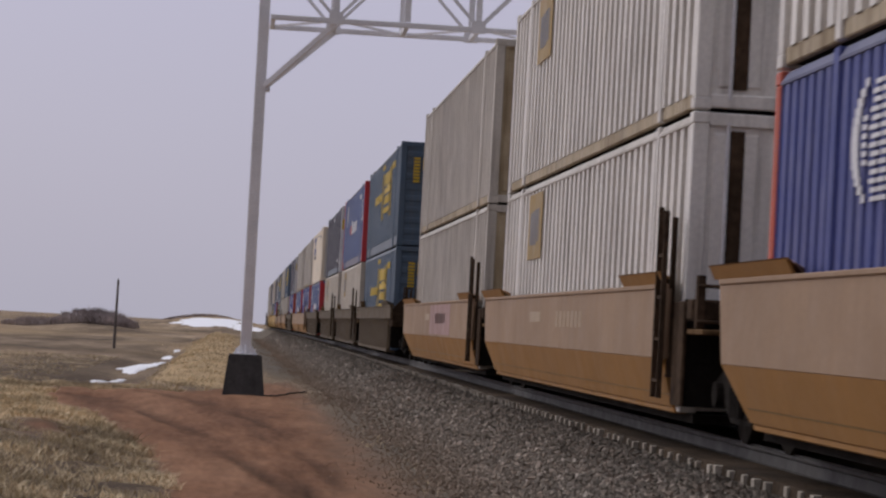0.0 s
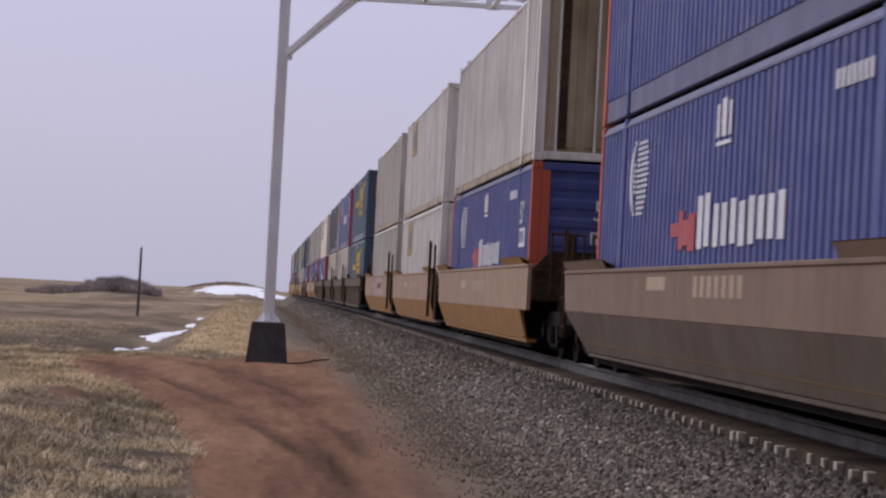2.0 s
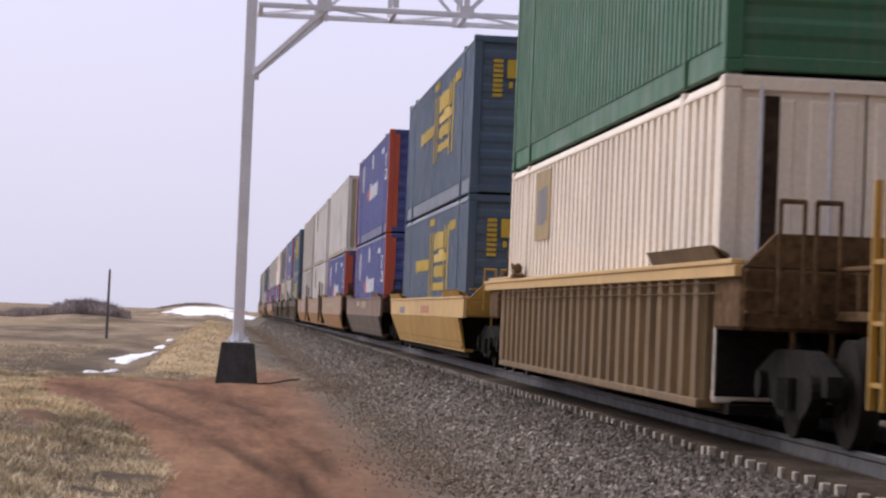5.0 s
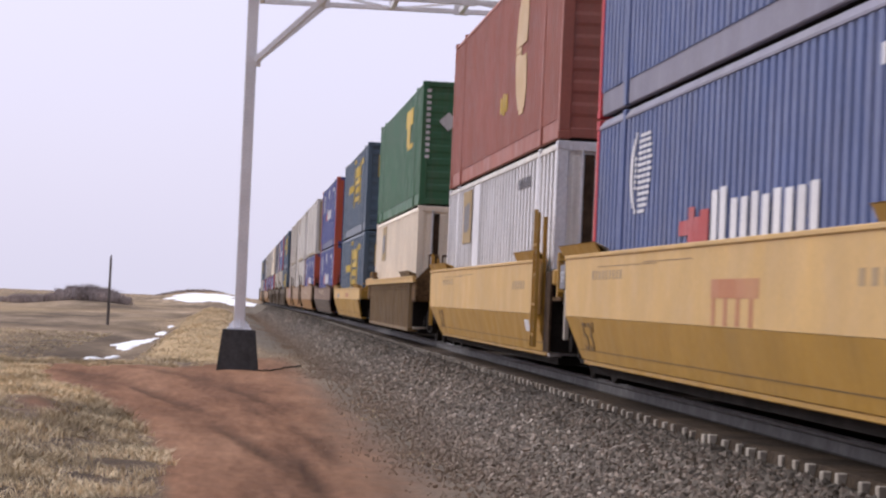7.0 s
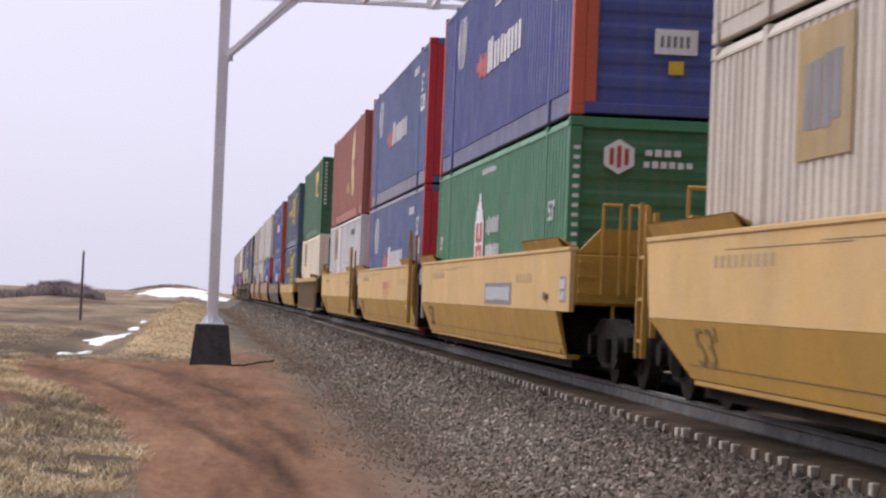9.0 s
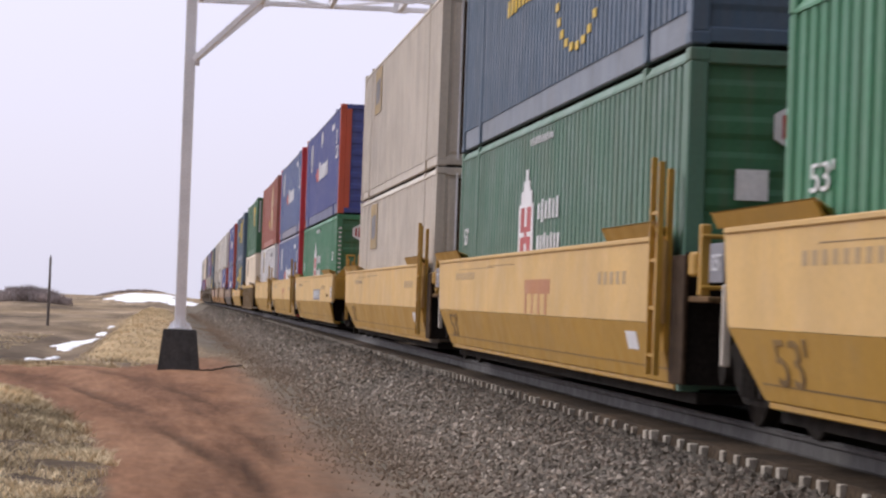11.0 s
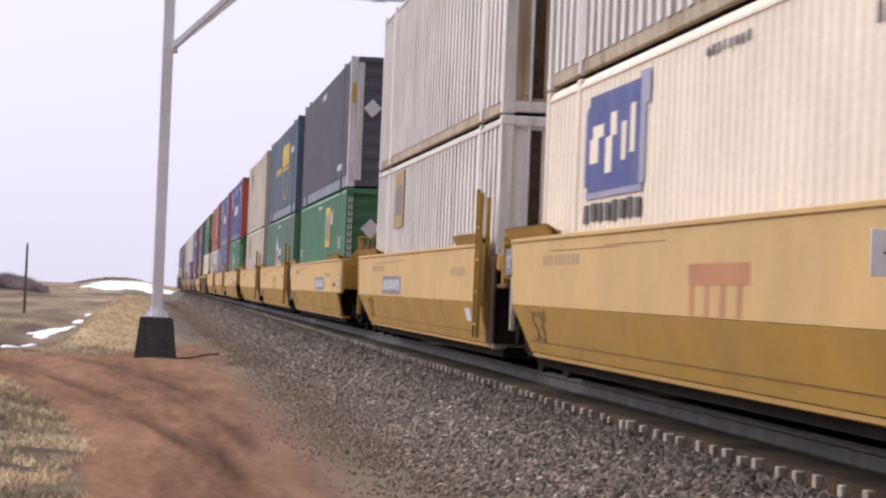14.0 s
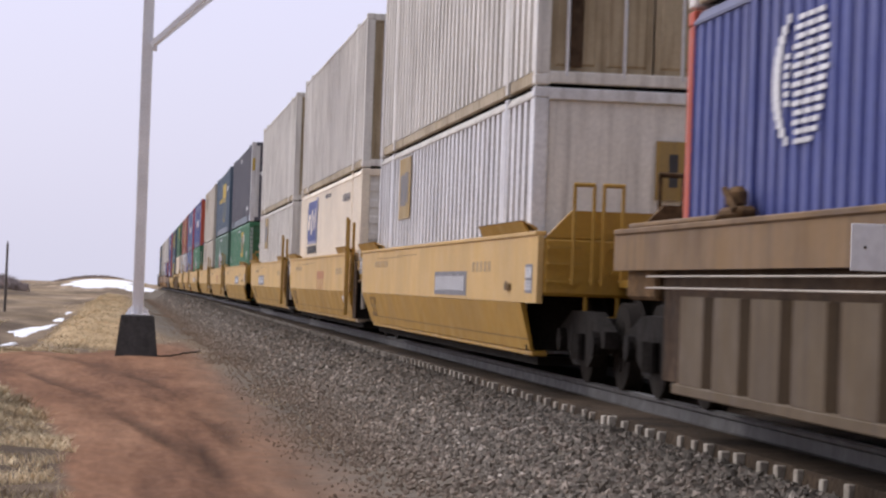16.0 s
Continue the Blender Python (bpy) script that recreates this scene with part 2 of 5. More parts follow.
def ground_material():
    """Prairie: red dirt, grey gravel and dead grass, blended by the sheet's zone attribute and broken up by noise."""
    m = bpy.data.materials.new("prairie_ground")
    m.use_nodes = True
    n, l = m.node_tree.nodes, m.node_tree.links
    b = n["Principled BSDF"]
    at = n.new("ShaderNodeAttribute")
    at.attribute_name = "zone"
    sp = n.new("ShaderNodeSeparateColor")
    l.new(at.outputs["Color"], sp.inputs[0])
    tc = n.new("ShaderNodeTexCoord")

    def noise_of(scale, detail=5, stretch=None):
        t = n.new("ShaderNodeTexNoise")
        t.inputs["Scale"].default_value, t.inputs["Detail"].default_value = scale, detail
        mp = n.new("ShaderNodeMapping")
        mp.inputs["Scale"].default_value = stretch or (1, 1, 1)
        l.new(tc.outputs["Object"], mp.inputs[0])
        l.new(mp.outputs[0], t.inputs["Vector"])
        return t.outputs[0]

    def tone(src, *stops):
        r = n.new("ShaderNodeValToRGB")
        els = r.color_ramp.elements
        els[0].position, els[0].color = stops[0][0], (*stops[0][1], 1)
        els[1].position, els[1].color = stops[-1][0], (*stops[-1][1], 1)
        for p, c in stops[1:-1]:
            els.new(p).color = (*c, 1)
        l.new(src, r.inputs[0])
        return r.outputs[0]

    def mix(fac, a, c, kind="MIX"):
        x = n.new("ShaderNodeMixRGB")
        x.blend_type = kind
        if isinstance(fac, float):
            x.inputs[0].default_value = fac
        else:
            l.new(fac, x.inputs[0])
        l.new(a, x.inputs[1])
        l.new(c, x.inputs[2])
        return x.outputs[0]

    def edge(mask, scale, amount, soft=0.2):
        s = n.new("ShaderNodeMath")
        s.operation = "MULTIPLY_ADD"
        s.inputs[1].default_value = amount
        off = n.new("ShaderNodeMath")
        off.operation = "SUBTRACT"
        l.new(noise_of(scale), off.inputs[0])
        off.inputs[1].default_value = 0.5
        l.new(off.outputs[0], s.inputs[0])
        l.new(mask, s.inputs[2])
        r = n.new("ShaderNodeMapRange")
        r.interpolation_type = "SMOOTHSTEP"
        r.inputs[1].default_value, r.inputs[2].default_value = 0.5 - soft, 0.5 + soft
        l.new(s.outputs[0], r.inputs[0])
        return r.outputs[0]

    grass = mix(0.55, tone(noise_of(0.13), (0.3, (0.155, 0.125, 0.098)), (0.5, (0.222, 0.184, 0.14)), (0.7, (0.295, 0.243, 0.182))),
                tone(noise_of(2.3, 8), (0.3, (0.13, 0.098, 0.07)), (0.7, (0.35, 0.27, 0.185))))
    dirt = mix(0.4, tone(noise_of(0.9, 7, (1, 0.14, 1)), (0.33, (0.135, 0.066, 0.038)), (0.5, (0.215, 0.108, 0.06)), (0.67, (0.30, 0.165, 0.098))),
               tone(noise_of(11, 8, (1, 0.2, 1)), (0.3, (0.105, 0.055, 0.034)), (0.7, (0.27, 0.152, 0.095))))
    gravel = mix(0.6, tone(noise_of(17, 8), (0.35, (0.075, 0.063, 0.05)), (0.65, (0.215, 0.182, 0.143))),
                 tone(noise_of(0.5), (0.3, (0.10, 0.085, 0.067)), (0.7, (0.16, 0.135, 0.106))))
    far_patch = tone(noise_of(0.02, 6, (1, 0.35, 1)), (0.38, (0.62, 0.60, 0.60)), (0.62, (1.2, 1.18, 1.16)))
    grass = mix(1.0, grass, far_patch, "MULTIPLY")
    scrub = tone(noise_of(0.11, 7, (1, 0.25, 1)), (0.4, (0.56, 0.53, 0.51)), (0.6, (1.28, 1.26, 1.22)))
    grass = mix(0.8, grass, scrub, "MULTIPLY")
    straw = tone(noise_of(3.5, 8), (0.3, (0.27, 0.19, 0.105)), (0.7, (0.50, 0.365, 0.21)))
    mottle = tone(noise_of(0.55, 8, (1, 0.16, 1)), (0.38, (0.6, 0.58, 0.57)), (0.62, (1.3, 1.28, 1.24)))
    grass = mix(0.85, grass, mottle, "MULTIPLY")
    tan_field = tone(noise_of(0.06, 6, (1, 0.2, 1)), (0.45, (0, 0, 0)), (0.62, (0.55, 0.55, 0.55)))
    grass = mix(tan_field, grass, straw)
    grass = mix(edge(at.outputs["Alpha"], 1.1, 0.8), grass, straw)
    clods = tone(noise_of(3.6, 8, (1, 0.11, 1)), (0.34, (0.82, 0.80, 0.79)), (0.62, (1.1, 1.1, 1.09)))
    dirt = mix(0.9, dirt, clods, "MULTIPLY")
    col = mix(edge(sp.outputs["Red"], 1.3, 0.9, 0.3), grass, dirt)
    col = mix(edge(sp.outputs["Green"], 2.6, 0.5, 0.5), col, gravel)
    rut = n.new("ShaderNodeMapRange")
    rut.inputs[3].default_value, rut.inputs[4].default_value = 1.08, 0.3
    l.new(sp.outputs["Blue"], rut.inputs[0])
    col = mix(1.0, col, rut.outputs[0], "MULTIPLY")
    l.new(col, b.inputs["Base Color"])
    b.inputs["Roughness"].default_value = 0.95
    b.inputs["Specular IOR Level"].default_value = 0.08
    bp = n.new("ShaderNodeBump")
    bp.inputs["Strength"].default_value, bp.inputs["Distance"].default_value = 0.6, 0.06
    l.new(noise_of(7, 8), bp.inputs["Height"])
    l.new(bp.outputs[0], b.inputs["Normal"])
    return m


GRASS, LOOSE, GROUND = grass_material(), stone_material(), ground_material()


# ---- building blocks ----
def box(bm, x0, x1, y0, y1, z0, z1, bevel=0.0):
    m = Matrix.Translation(((x0 + x1) / 2, (y0 + y1) / 2, (z0 + z1) / 2)) @ Matrix.Diagonal((abs(x1 - x0), abs(y1 - y0), abs(z1 - z0), 1))
    made = bmesh.ops.create_cube(bm, size=1, matrix=m)["verts"]
    if bevel:
        bmesh.ops.bevel(bm, geom=list({e for v in made for e in v.link_edges}), offset=bevel, segments=1, affect="EDGES")
    return bm


def rod(bm, a, b, r, n=8, r2=None):
    a, b = Vector(a), Vector(b)
    m = Matrix.Translation((a + b) / 2) @ (b - a).to_track_quat("Z", "Y").to_matrix().to_4x4()
    bmesh.ops.create_cone(bm, cap_ends=True, segments=n, radius1=r, radius2=r if r2 is None else r2, depth=(b - a).length, matrix=m)
    return bm


def beam(bm, a, b, w, h):
    """A square bar from a to b."""
    a, b = Vector(a), Vector(b)
    m = Matrix.Translation((a + b) / 2) @ (b - a).to_track_quat("Y", "Z").to_matrix().to_4x4() @ Matrix.Diagonal((w, (b - a).length, h, 1))
    bmesh.ops.create_cube(bm, size=1, matrix=m)
    return bm


def prism(bm, profile, y0, y1):
    """A closed profile of (x, z) drawn out along y; the ends are numbers, or functions of (x, z)."""
    ends = []
    for y in (y0, y1):
        ends.append([bm.verts.new((x, y(x, z) if callable(y) else y, z)) for x, z in profile])
    a, b = ends
    n = len(profile)
    bm.faces.new(a)
    bm.faces.new(b[::-1])
    for i in range(n):
        bm.faces.new((a[i], b[i], b[(i + 1) % n], a[(i + 1) % n]))
    bmesh.ops.recalc_face_normals(bm, faces=bm.faces)
    return bm


def mesh_of(name, bm, mat):
    me = bpy.data.meshes.new(name)
    bm.to_mesh(me)
    bm.free()
    if mat:
        me.materials.append(mat)
    return me


SHAPES = {}


def part(name, bm, mat, parent, label=""):
    """Links a bmesh, or a (key, builder) pair that is built once per material, as one mesh under a thing or a part."""
    if isinstance(bm, tuple):
        key, builder = bm
        if (key, mat.name) not in SHAPES:
            SHAPES[key, mat.name] = mesh_of(name, builder(), mat)
        me = SHAPES[key, mat.name]
    else:
        me = mesh_of(name, bm, mat)
    ob = new(name, me)
    ob.parent = parent
    return tagged(ob, label, kind="stuff" if "shapes" in label or "stencil" in label or "emblem" in label else "")


def thing(name, label, category, group="", kind=""):
    return tagged(new(name), label, category, group, kind)


def sheet(name, verts, faces, mat):
    me = bpy.data.meshes.new(name)
    me.from_pydata(verts, [], faces)
    me.materials.append(mat)
    me.update()
    return me


# ---- the line: straight for 350 m, then a wide curve away behind the train; it falls a little ----
TRACK_X, STRAIGHT, RADIUS = 5.53, 350.0, 2500.0


def on_track(s):
    """Place and heading at s metres along the line."""
    if s < STRAIGHT:
        x, y, turn = TRACK_X, s, 0.0
    else:
        a = (s - STRAIGHT) / RADIUS
        x, y, turn = TRACK_X + RADIUS * (1 - math.cos(a)), STRAIGHT + RADIUS * math.sin(a), math.degrees(a)
    return x, y, -4e-6 * s * abs(s), turn


def along(s):
    x, y, z, turn = on_track(s)
    return pose(x, y, z, math.degrees(math.atan(-8e-6 * s)), 0, -turn)


# ---- ground ----
def smooth(a, b, t):
    t = np.clip((t - a) / (b - a), 0, 1)
    return t * t * (3 - 2 * t)


def track_x_of(y):
    return TRACK_X + np.where(y > STRAIGHT, (y - STRAIGHT) ** 2 / (2 * RADIUS), 0)


def rough(x, y):
    return (np.sin(x * 1.7 + 3 * np.sin(y * 0.31)) * np.sin(y * 0.9 + 2 * np.sin(x * 0.53)) + 0.6 * np.sin(x * 4.1 + y * 2.3) * np.sin(y * 3.7 - x * 1.1))


def ground_z(x, y):
    x, y = np.asarray(x, float), np.asarray(y, float)
    d = np.hypot(x, y)
    off = np.abs(x - track_x_of(y))
    z = -0.84 - 0.0023 * np.clip(d - 60, 0, None) - 4e-6 * np.clip(y, 0, 400) ** 2 * 0.5
    z = z + 0.03 * rough(x, y) * smooth(2.4, 5.0, off)
    # bank of long grass beside the ditch, and the ditch itself
    z = z + (0.40 + 0.3 * smooth(70, 150, y)) * np.exp(-((x + 1.2 + (y - 60) * 0.004) / np.where(x < -1.2, 0.95, 2.4)) ** 2) * smooth(56, 74, y) * (1 - smooth(230, 330, y))
    z = z - 0.10 * np.exp(-((x + 3.2) / 0.8) ** 2) * smooth(55, 64, y) * (1 - smooth(120, 160, y))
    # low rise with grass in the foreground
    z = z + 0.32 * np.exp(-((x + 2.9 + (26 - y) * 0.02) / 1.3) ** 2) * np.exp(-((y - 30) / 9.0) ** 2)
    # mounds towards the horizon
    z = z + 2.4 * np.exp(-((x + 9) / 12.0) ** 2 - ((y - 560) / 45.0) ** 2) + 1.3 * np.exp(-((x - 1) / 9.0) ** 2 - ((y - 540) / 40.0) ** 2)
    z = z + 0.8 * np.exp(-((x + 15.6) / 5.5) ** 2 - ((y - 265) / 22.0) ** 2)
    # roadbed of the line
    bed = -0.25 - 4e-6 * y * np.abs(y)
    return np.where(off < 3.3, z + (bed - z) * (1 - smooth(1.45, 3.15, off)), z)


def zones(x, y):
    """How far a spot is dirt, gravel, wheel rut."""
    left = np.interp(y, [0, 20, 26, 30, 35, 41, 46, 50, 54, 60], [-1.2, -0.45, -0.66, -1.0, -1.8, -2.75, -3.4, -3.8, -4.0, -4.1])
    far = np.interp(x, [-40, -8, -3, -0.6, 0.8, 1.4], [66, 55, 54.5, 57, 64, 66])
    right = np.interp(y, [0, 24, 44, 56, 66], [2.2, 2.05, 1.75, 1.6, 1.4])
    dirt = smooth(-0.25, 0.25, x - left) * smooth(-0.75, 0.45, right - x) * smooth(-1.5, 1.5, far - y)
    # bare red patch on the face of the near rise
    bare = np.exp(-((x + 2.4 + 0.06 * (y - 31)) / 0.4) ** 2 - ((y - 31) / 3.2) ** 2)
    dirt = np.maximum(dirt, 0.6 * bare)
    off = np.abs(x - track_x_of(y))
    gravel = 1 - smooth(2.6, 5.0, off)
    gravel = np.maximum(gravel, smooth(48, 85, y) * (1 - smooth(4.2, 5.7, off)) * (x < 5))
    # wheel ruts swing from along the line to away over the prairie
    bend = np.interp(y, [0, 23, 27, 32.4, 39.6, 46, 50.8, 53, 57], [0.75, 0.66, 0.45, -0.1, -1.2, -2.2, -3.3, -5.5, -18])
    wide_bend = np.interp(y, [0, 28.4, 34.6, 41.7, 50.2, 54.3, 56], [1.2, 1.12, 0.95, 0.45, -0.63, -1.8, -6])
    rut = 0
    for k, (line, at, wide, deep) in enumerate([(bend, 0.0, 0.15, 0.9), (bend, 0.3, 0.11, 0.5), (bend, -0.4, 0.16, 0.3), (wide_bend, 0.0, 0.15, 0.7), (wide_bend, -0.32, 0.11, 0.4), (wide_bend, 0.42, 0.22, 0.3)]):
        steep = 1 + 0.6 * smooth(40, 52, y)
        rut = rut + deep * np.exp(-((x - line - at - 0.05 * np.sin(y * (0.35 + 0.09 * k) + k)) / (wide * steep)) ** 2) * (0.65 + 0.35 * np.sin(y * 0.5 + 2 * k))
    rut = rut * dirt
    tan = np.exp(-((x + 1.2 + (y - 60) * 0.004) / np.where(x < -1.2, 1.05, 1.6)) ** 2) * smooth(56, 62, y) * (1 - smooth(200, 300, y))
    tan = tan + 0.9 * np.exp(-((x + 3.0) / 2.0) ** 2) * smooth(25, 36, y) * (1 - smooth(52, 58, y))
    return dirt, gravel, np.clip(rut, 0, 1), np.clip(tan, 0, 1)


def build_ground():
    xs = np.concatenate([-np.geomspace(4000, 9, 60)[:-1], np.arange(-9, 9.01, 0.09), np.geomspace(9, 4000, 50)[1:]])
    ys = np.concatenate([-np.geomspace(3000, 5, 16)[:-1], np.arange(-5, 12, 1.0), np.arange(12, 66, 0.22), np.geomspace(66, 4500, 170)])
    gx, gy = np.meshgrid(xs, ys)
    gz = ground_z(gx, gy)
    d, g, r, w = zones(gx, gy)
    gz = gz - 0.07 * r
    nx, ny = len(xs), len(ys)
    verts = np.stack([gx, gy, gz], -1).reshape(-1, 3)
    i = np.arange(nx * ny).reshape(ny, nx)
    faces = np.stack([i[:-1, :-1], i[:-1, 1:], i[1:, 1:], i[1:, :-1]], -1).reshape(-1, 4)
    me = sheet("ground", verts.tolist(), faces.tolist(), GROUND)
    at = me.color_attributes.new("zone", "FLOAT_COLOR", "POINT")
    at.data.foreach_set("color", np.stack([d, g, r, w], -1).astype(np.float32).ravel())
    me.polygons.foreach_set("use_smooth", [True] * len(me.polygons))
    tagged(new("ground", me), "flat prairie of dead grass with a red dirt track", "ground", kind="structure")


def scatter_stones():
    """Loose ballast on the shoulder, one joined mass."""
    rng = np.random.default_rng(4)
    base = np.array([(0, 0, 1), (0.9, 0, 0.1), (0.1, 0.95, 0), (-0.85, 0.1, 0.1), (0, -0.9, -0.1), (0.2, 0.1, -0.8)])
    tri = np.array([(0, 1, 2), (0, 2, 3), (0, 3, 4), (0, 4, 1), (5, 2, 1), (5, 3, 2), (5, 4, 3), (5, 1, 4)])
    x = np.concatenate([rng.uniform(0.9, 4.17, 42000), rng.uniform(0.9, 4.17, 30000), rng.uniform(0.3, 2.4, 900), rng.uniform(0.3, 4.17, 16000)])
    y = np.concatenate([rng.uniform(12, 40, 42000), rng.uniform(40, 120, 30000), rng.uniform(18, 60, 900), rng.uniform(110, 260, 16000)])
    keep = rng.random(len(x)) < np.clip((x - 0.95 + 0.25 * np.sin(y * 0.5) + 0.7 * smooth(44, 60, y)) / 2.1, 0.05, 1) ** 2.4
    x, y = x[keep], y[keep]
    n = len(x)
    size = rng.uniform(0.022, 0.046, n) * np.where(rng.random(n) < 0.06, 1.4, 1)
    size = size * np.clip((x - 0.9) / 1.9, 0.3, 1) * np.where(y > 40, 1.25, 1) * np.where(y > 115, 1.6, 1)
    z = ground_z(x, y) + size * 0.25
    q = rng.normal(size=(n, 4))
    q /= np.linalg.norm(q, axis=1)[:, None]
    w, a, b, c = q.T
    rot = np.stack([1 - 2 * (b * b + c * c), 2 * (a * b - c * w), 2 * (a * c + b * w), 2 * (a * b + c * w), 1 - 2 * (a * a + c * c), 2 * (b * c - a * w),
                    2 * (a * c - b * w), 2 * (b * c + a * w), 1 - 2 * (a * a + b * b)], -1).reshape(n, 3, 3)
    shape = base[None] * rng.uniform(0.6, 1.25, (n, 6, 1)) * size[:, None, None] * np.array([1.15, 1.0, 0.8])
    verts = np.einsum("nij,nkj->nki", rot, shape) + np.stack([x, y, z], -1)[:, None]
    faces = (np.arange(n)[:, None, None] * 6 + tri[None]).reshape(-1, 3)
    tagged(new("ballast", sheet("ballast", verts.reshape(-1, 3).tolist(), faces.tolist(), LOOSE)), "loose grey crushed stone beside the rails", "ballast", kind="stuff")


def scatter_grass():
    """Dead grass blades: short on the near rise and the verge, longer on the bank."""
    rng = np.random.default_rng(7)
    n1, n2, n3, n4 = 165000, 16000, 26000, 2500
    x = np.concatenate([rng.uniform(-6.5, -0.3, n1), rng.normal(-1.0, 0.95, n2), rng.uniform(-14, -2.0, n3), rng.uniform(0.7, 2.3, n4)])
    y = np.concatenate([rng.uniform(16.5, 57, n1), 58 + 150 * rng.random(n2) ** 1.6, 52 + 45 * rng.random(n3), rng.uniform(18, 40, n4)])
    x[n1:n1 + n2] -= (y[n1:n1 + n2] - 60) * 0.004
    tall = np.concatenate([rng.uniform(0.03, 0.12, n1), rng.uniform(0.03, 0.11, n2), rng.uniform(0.03, 0.09, n3), rng.uniform(0.02, 0.06, n4)])
    d, g, _, _ = zones(x, y)
    clump = np.sin(x * 2.9 + 1.3 * np.sin(y * 1.1)) * np.sin(y * 1.7 + x) > -0.6
    keep = (d + 0.5 * np.sin(x * 5.1 + 2 * np.sin(y * 2.3)) * np.sin(y * 3.1 + x * 2) * (d > 0.02) < 0.4) & ((g < 0.5) | (np.arange(len(x)) >= n1 + n2 + n3)) & clump & ~((y > 57) & (np.abs(x + 3.4) < 1.15) & (y < 112))
    x, y, tall = x[keep], y[keep], tall[keep]
    tall = tall * (0.55 + 0.9 * np.clip(0.5 + 0.5 * np.sin(x * 3.3 + 2 * np.sin(y * 0.7)) * np.sin(y * 1.9 + 2 * np.sin(x * 1.3)), 0, 1))
    n = len(x)
    z = ground_z(x, y) - 0.02
    turn = rng.uniform(0, math.tau, n)
    lean = rng.normal(0, 0.8, (n, 2)) * tall[:, None] + np.array([0.12, 0.0]) * tall[:, None]
    wide = rng.uniform(0.002, 0.005, n) * (1 + y / 40)
    dx, dy = np.cos(turn) * wide, np.sin(turn) * wide
    v = np.empty((n, 5, 3))
    v[:, 0] = np.stack([x - dx, y - dy, z], -1)
    v[:, 1] = np.stack([x + dx, y + dy, z], -1)
    v[:, 2] = np.stack([x + dx * 0.7 + lean[:, 0] * 0.35, y + dy * 0.7 + lean[:, 1] * 0.35, z + tall * 0.6], -1)
    v[:, 3] = np.stack([x - dx * 0.7 + lean[:, 0] * 0.35, y - dy * 0.7 + lean[:, 1] * 0.35, z + tall * 0.6], -1)
    v[:, 4] = np.stack([x + lean[:, 0], y + lean[:, 1], z + tall], -1)
    k = np.arange(n)[:, None] * 5
    faces = [f for row in (k + np.array([0, 1, 2, 3])).tolist() for f in [row]] + (k + np.array([3, 2, 4])).tolist()
    tagged(new("grass", sheet("grass", v.reshape(-1, 3).tolist(), faces, GRASS)), "dry tan prairie grass in tufts", "grass", kind="stuff")


def snow_patch(cx, cy, lx, ly, turn, seed, label, thick=0.07):
    """A ragged, softly domed drift lying on the ground."""
    rng = np.random.default_rng(seed)
    ph = rng.uniform(0, math.tau, 6)
    rings, seg = 7, 40
    verts, faces = [], []
    ct, st = math.cos(radians(turn)), math.sin(radians(turn))
    for j in range(rings + 1):
        f = j / rings
        for i in range(seg):
            a = math.tau * i / seg
            r = f * (1 + 0.22 * math.sin(2 * a + ph[0]) + 0.16 * math.sin(5 * a + ph[1]) + 0.09 * math.sin(11 * a + ph[2]))
            u, v = lx * r * math.cos(a), ly * r * math.sin(a)
            x, y = cx + u * ct - v * st, cy + u * st + v * ct
            verts.append((x, y, float(ground_z(x, y)) + thick * (1 - f ** 3) - 0.03 * (j == rings)))
    for j in range(rings):
        for i in range(seg):
            k = (i + 1) % seg
            faces.append((j * seg + i, j * seg + k, (j + 1) * seg + k, (j + 1) * seg + i))
    me = sheet("snow_patch", verts, faces, SNOW)
    me.polygons.foreach_set("use_smooth", [True] * len(me.polygons))
    tagged(new("snow_patch", me), label, "snow", "snow left on the prairie")


def brush(name, cx, cy, lx, ly, tall, count, seed, label):
    """A thicket of bare twigs: many thin forked stems."""
    rng = np.random.default_rng(seed)
    verts, faces = [], []
    for _ in range(count):
        a, r = rng.uniform(0, math.tau), math.sqrt(rng.random())
        x, y = cx + lx * r * math.cos(a), cy + ly * r * math.sin(a)
        z = float(ground_z(x, y))
        h = tall * (1 - 0.6 * r * r) * rng.uniform(0.6, 1.1)
        for _ in range(5):
            tx, ty = x + rng.normal(0, 0.28) * h, y + rng.normal(0, 0.28) * h
            w = rng.uniform(0.03, 0.07)
            k = len(verts)
            verts += [(x - w, y, z), (x + w, y, z), ((x + tx) / 2 + w, (y + ty) / 2, z + h * 0.6), ((x + tx) / 2 - w, (y + ty) / 2, z + h * 0.6), (tx, ty, z + h)]
            faces += [(k, k + 1, k + 2, k + 3), (k + 3, k + 2, k + 4)]
    tagged(new(name, sheet(name, verts, faces, TWIG)), label, "bush", "brush on the prairie")


# ---- track ----
def rail_profile():
    half = [(0.0, -0.172), (0.07, -0.172), (0.07, -0.16), (0.014, -0.14), (0.009, -0.05), (0.036, -0.034), (0.037, -0.006), (0.028, 0.0)]
    return half + [(-x, z) for x, z in half[::-1] if x > 0]


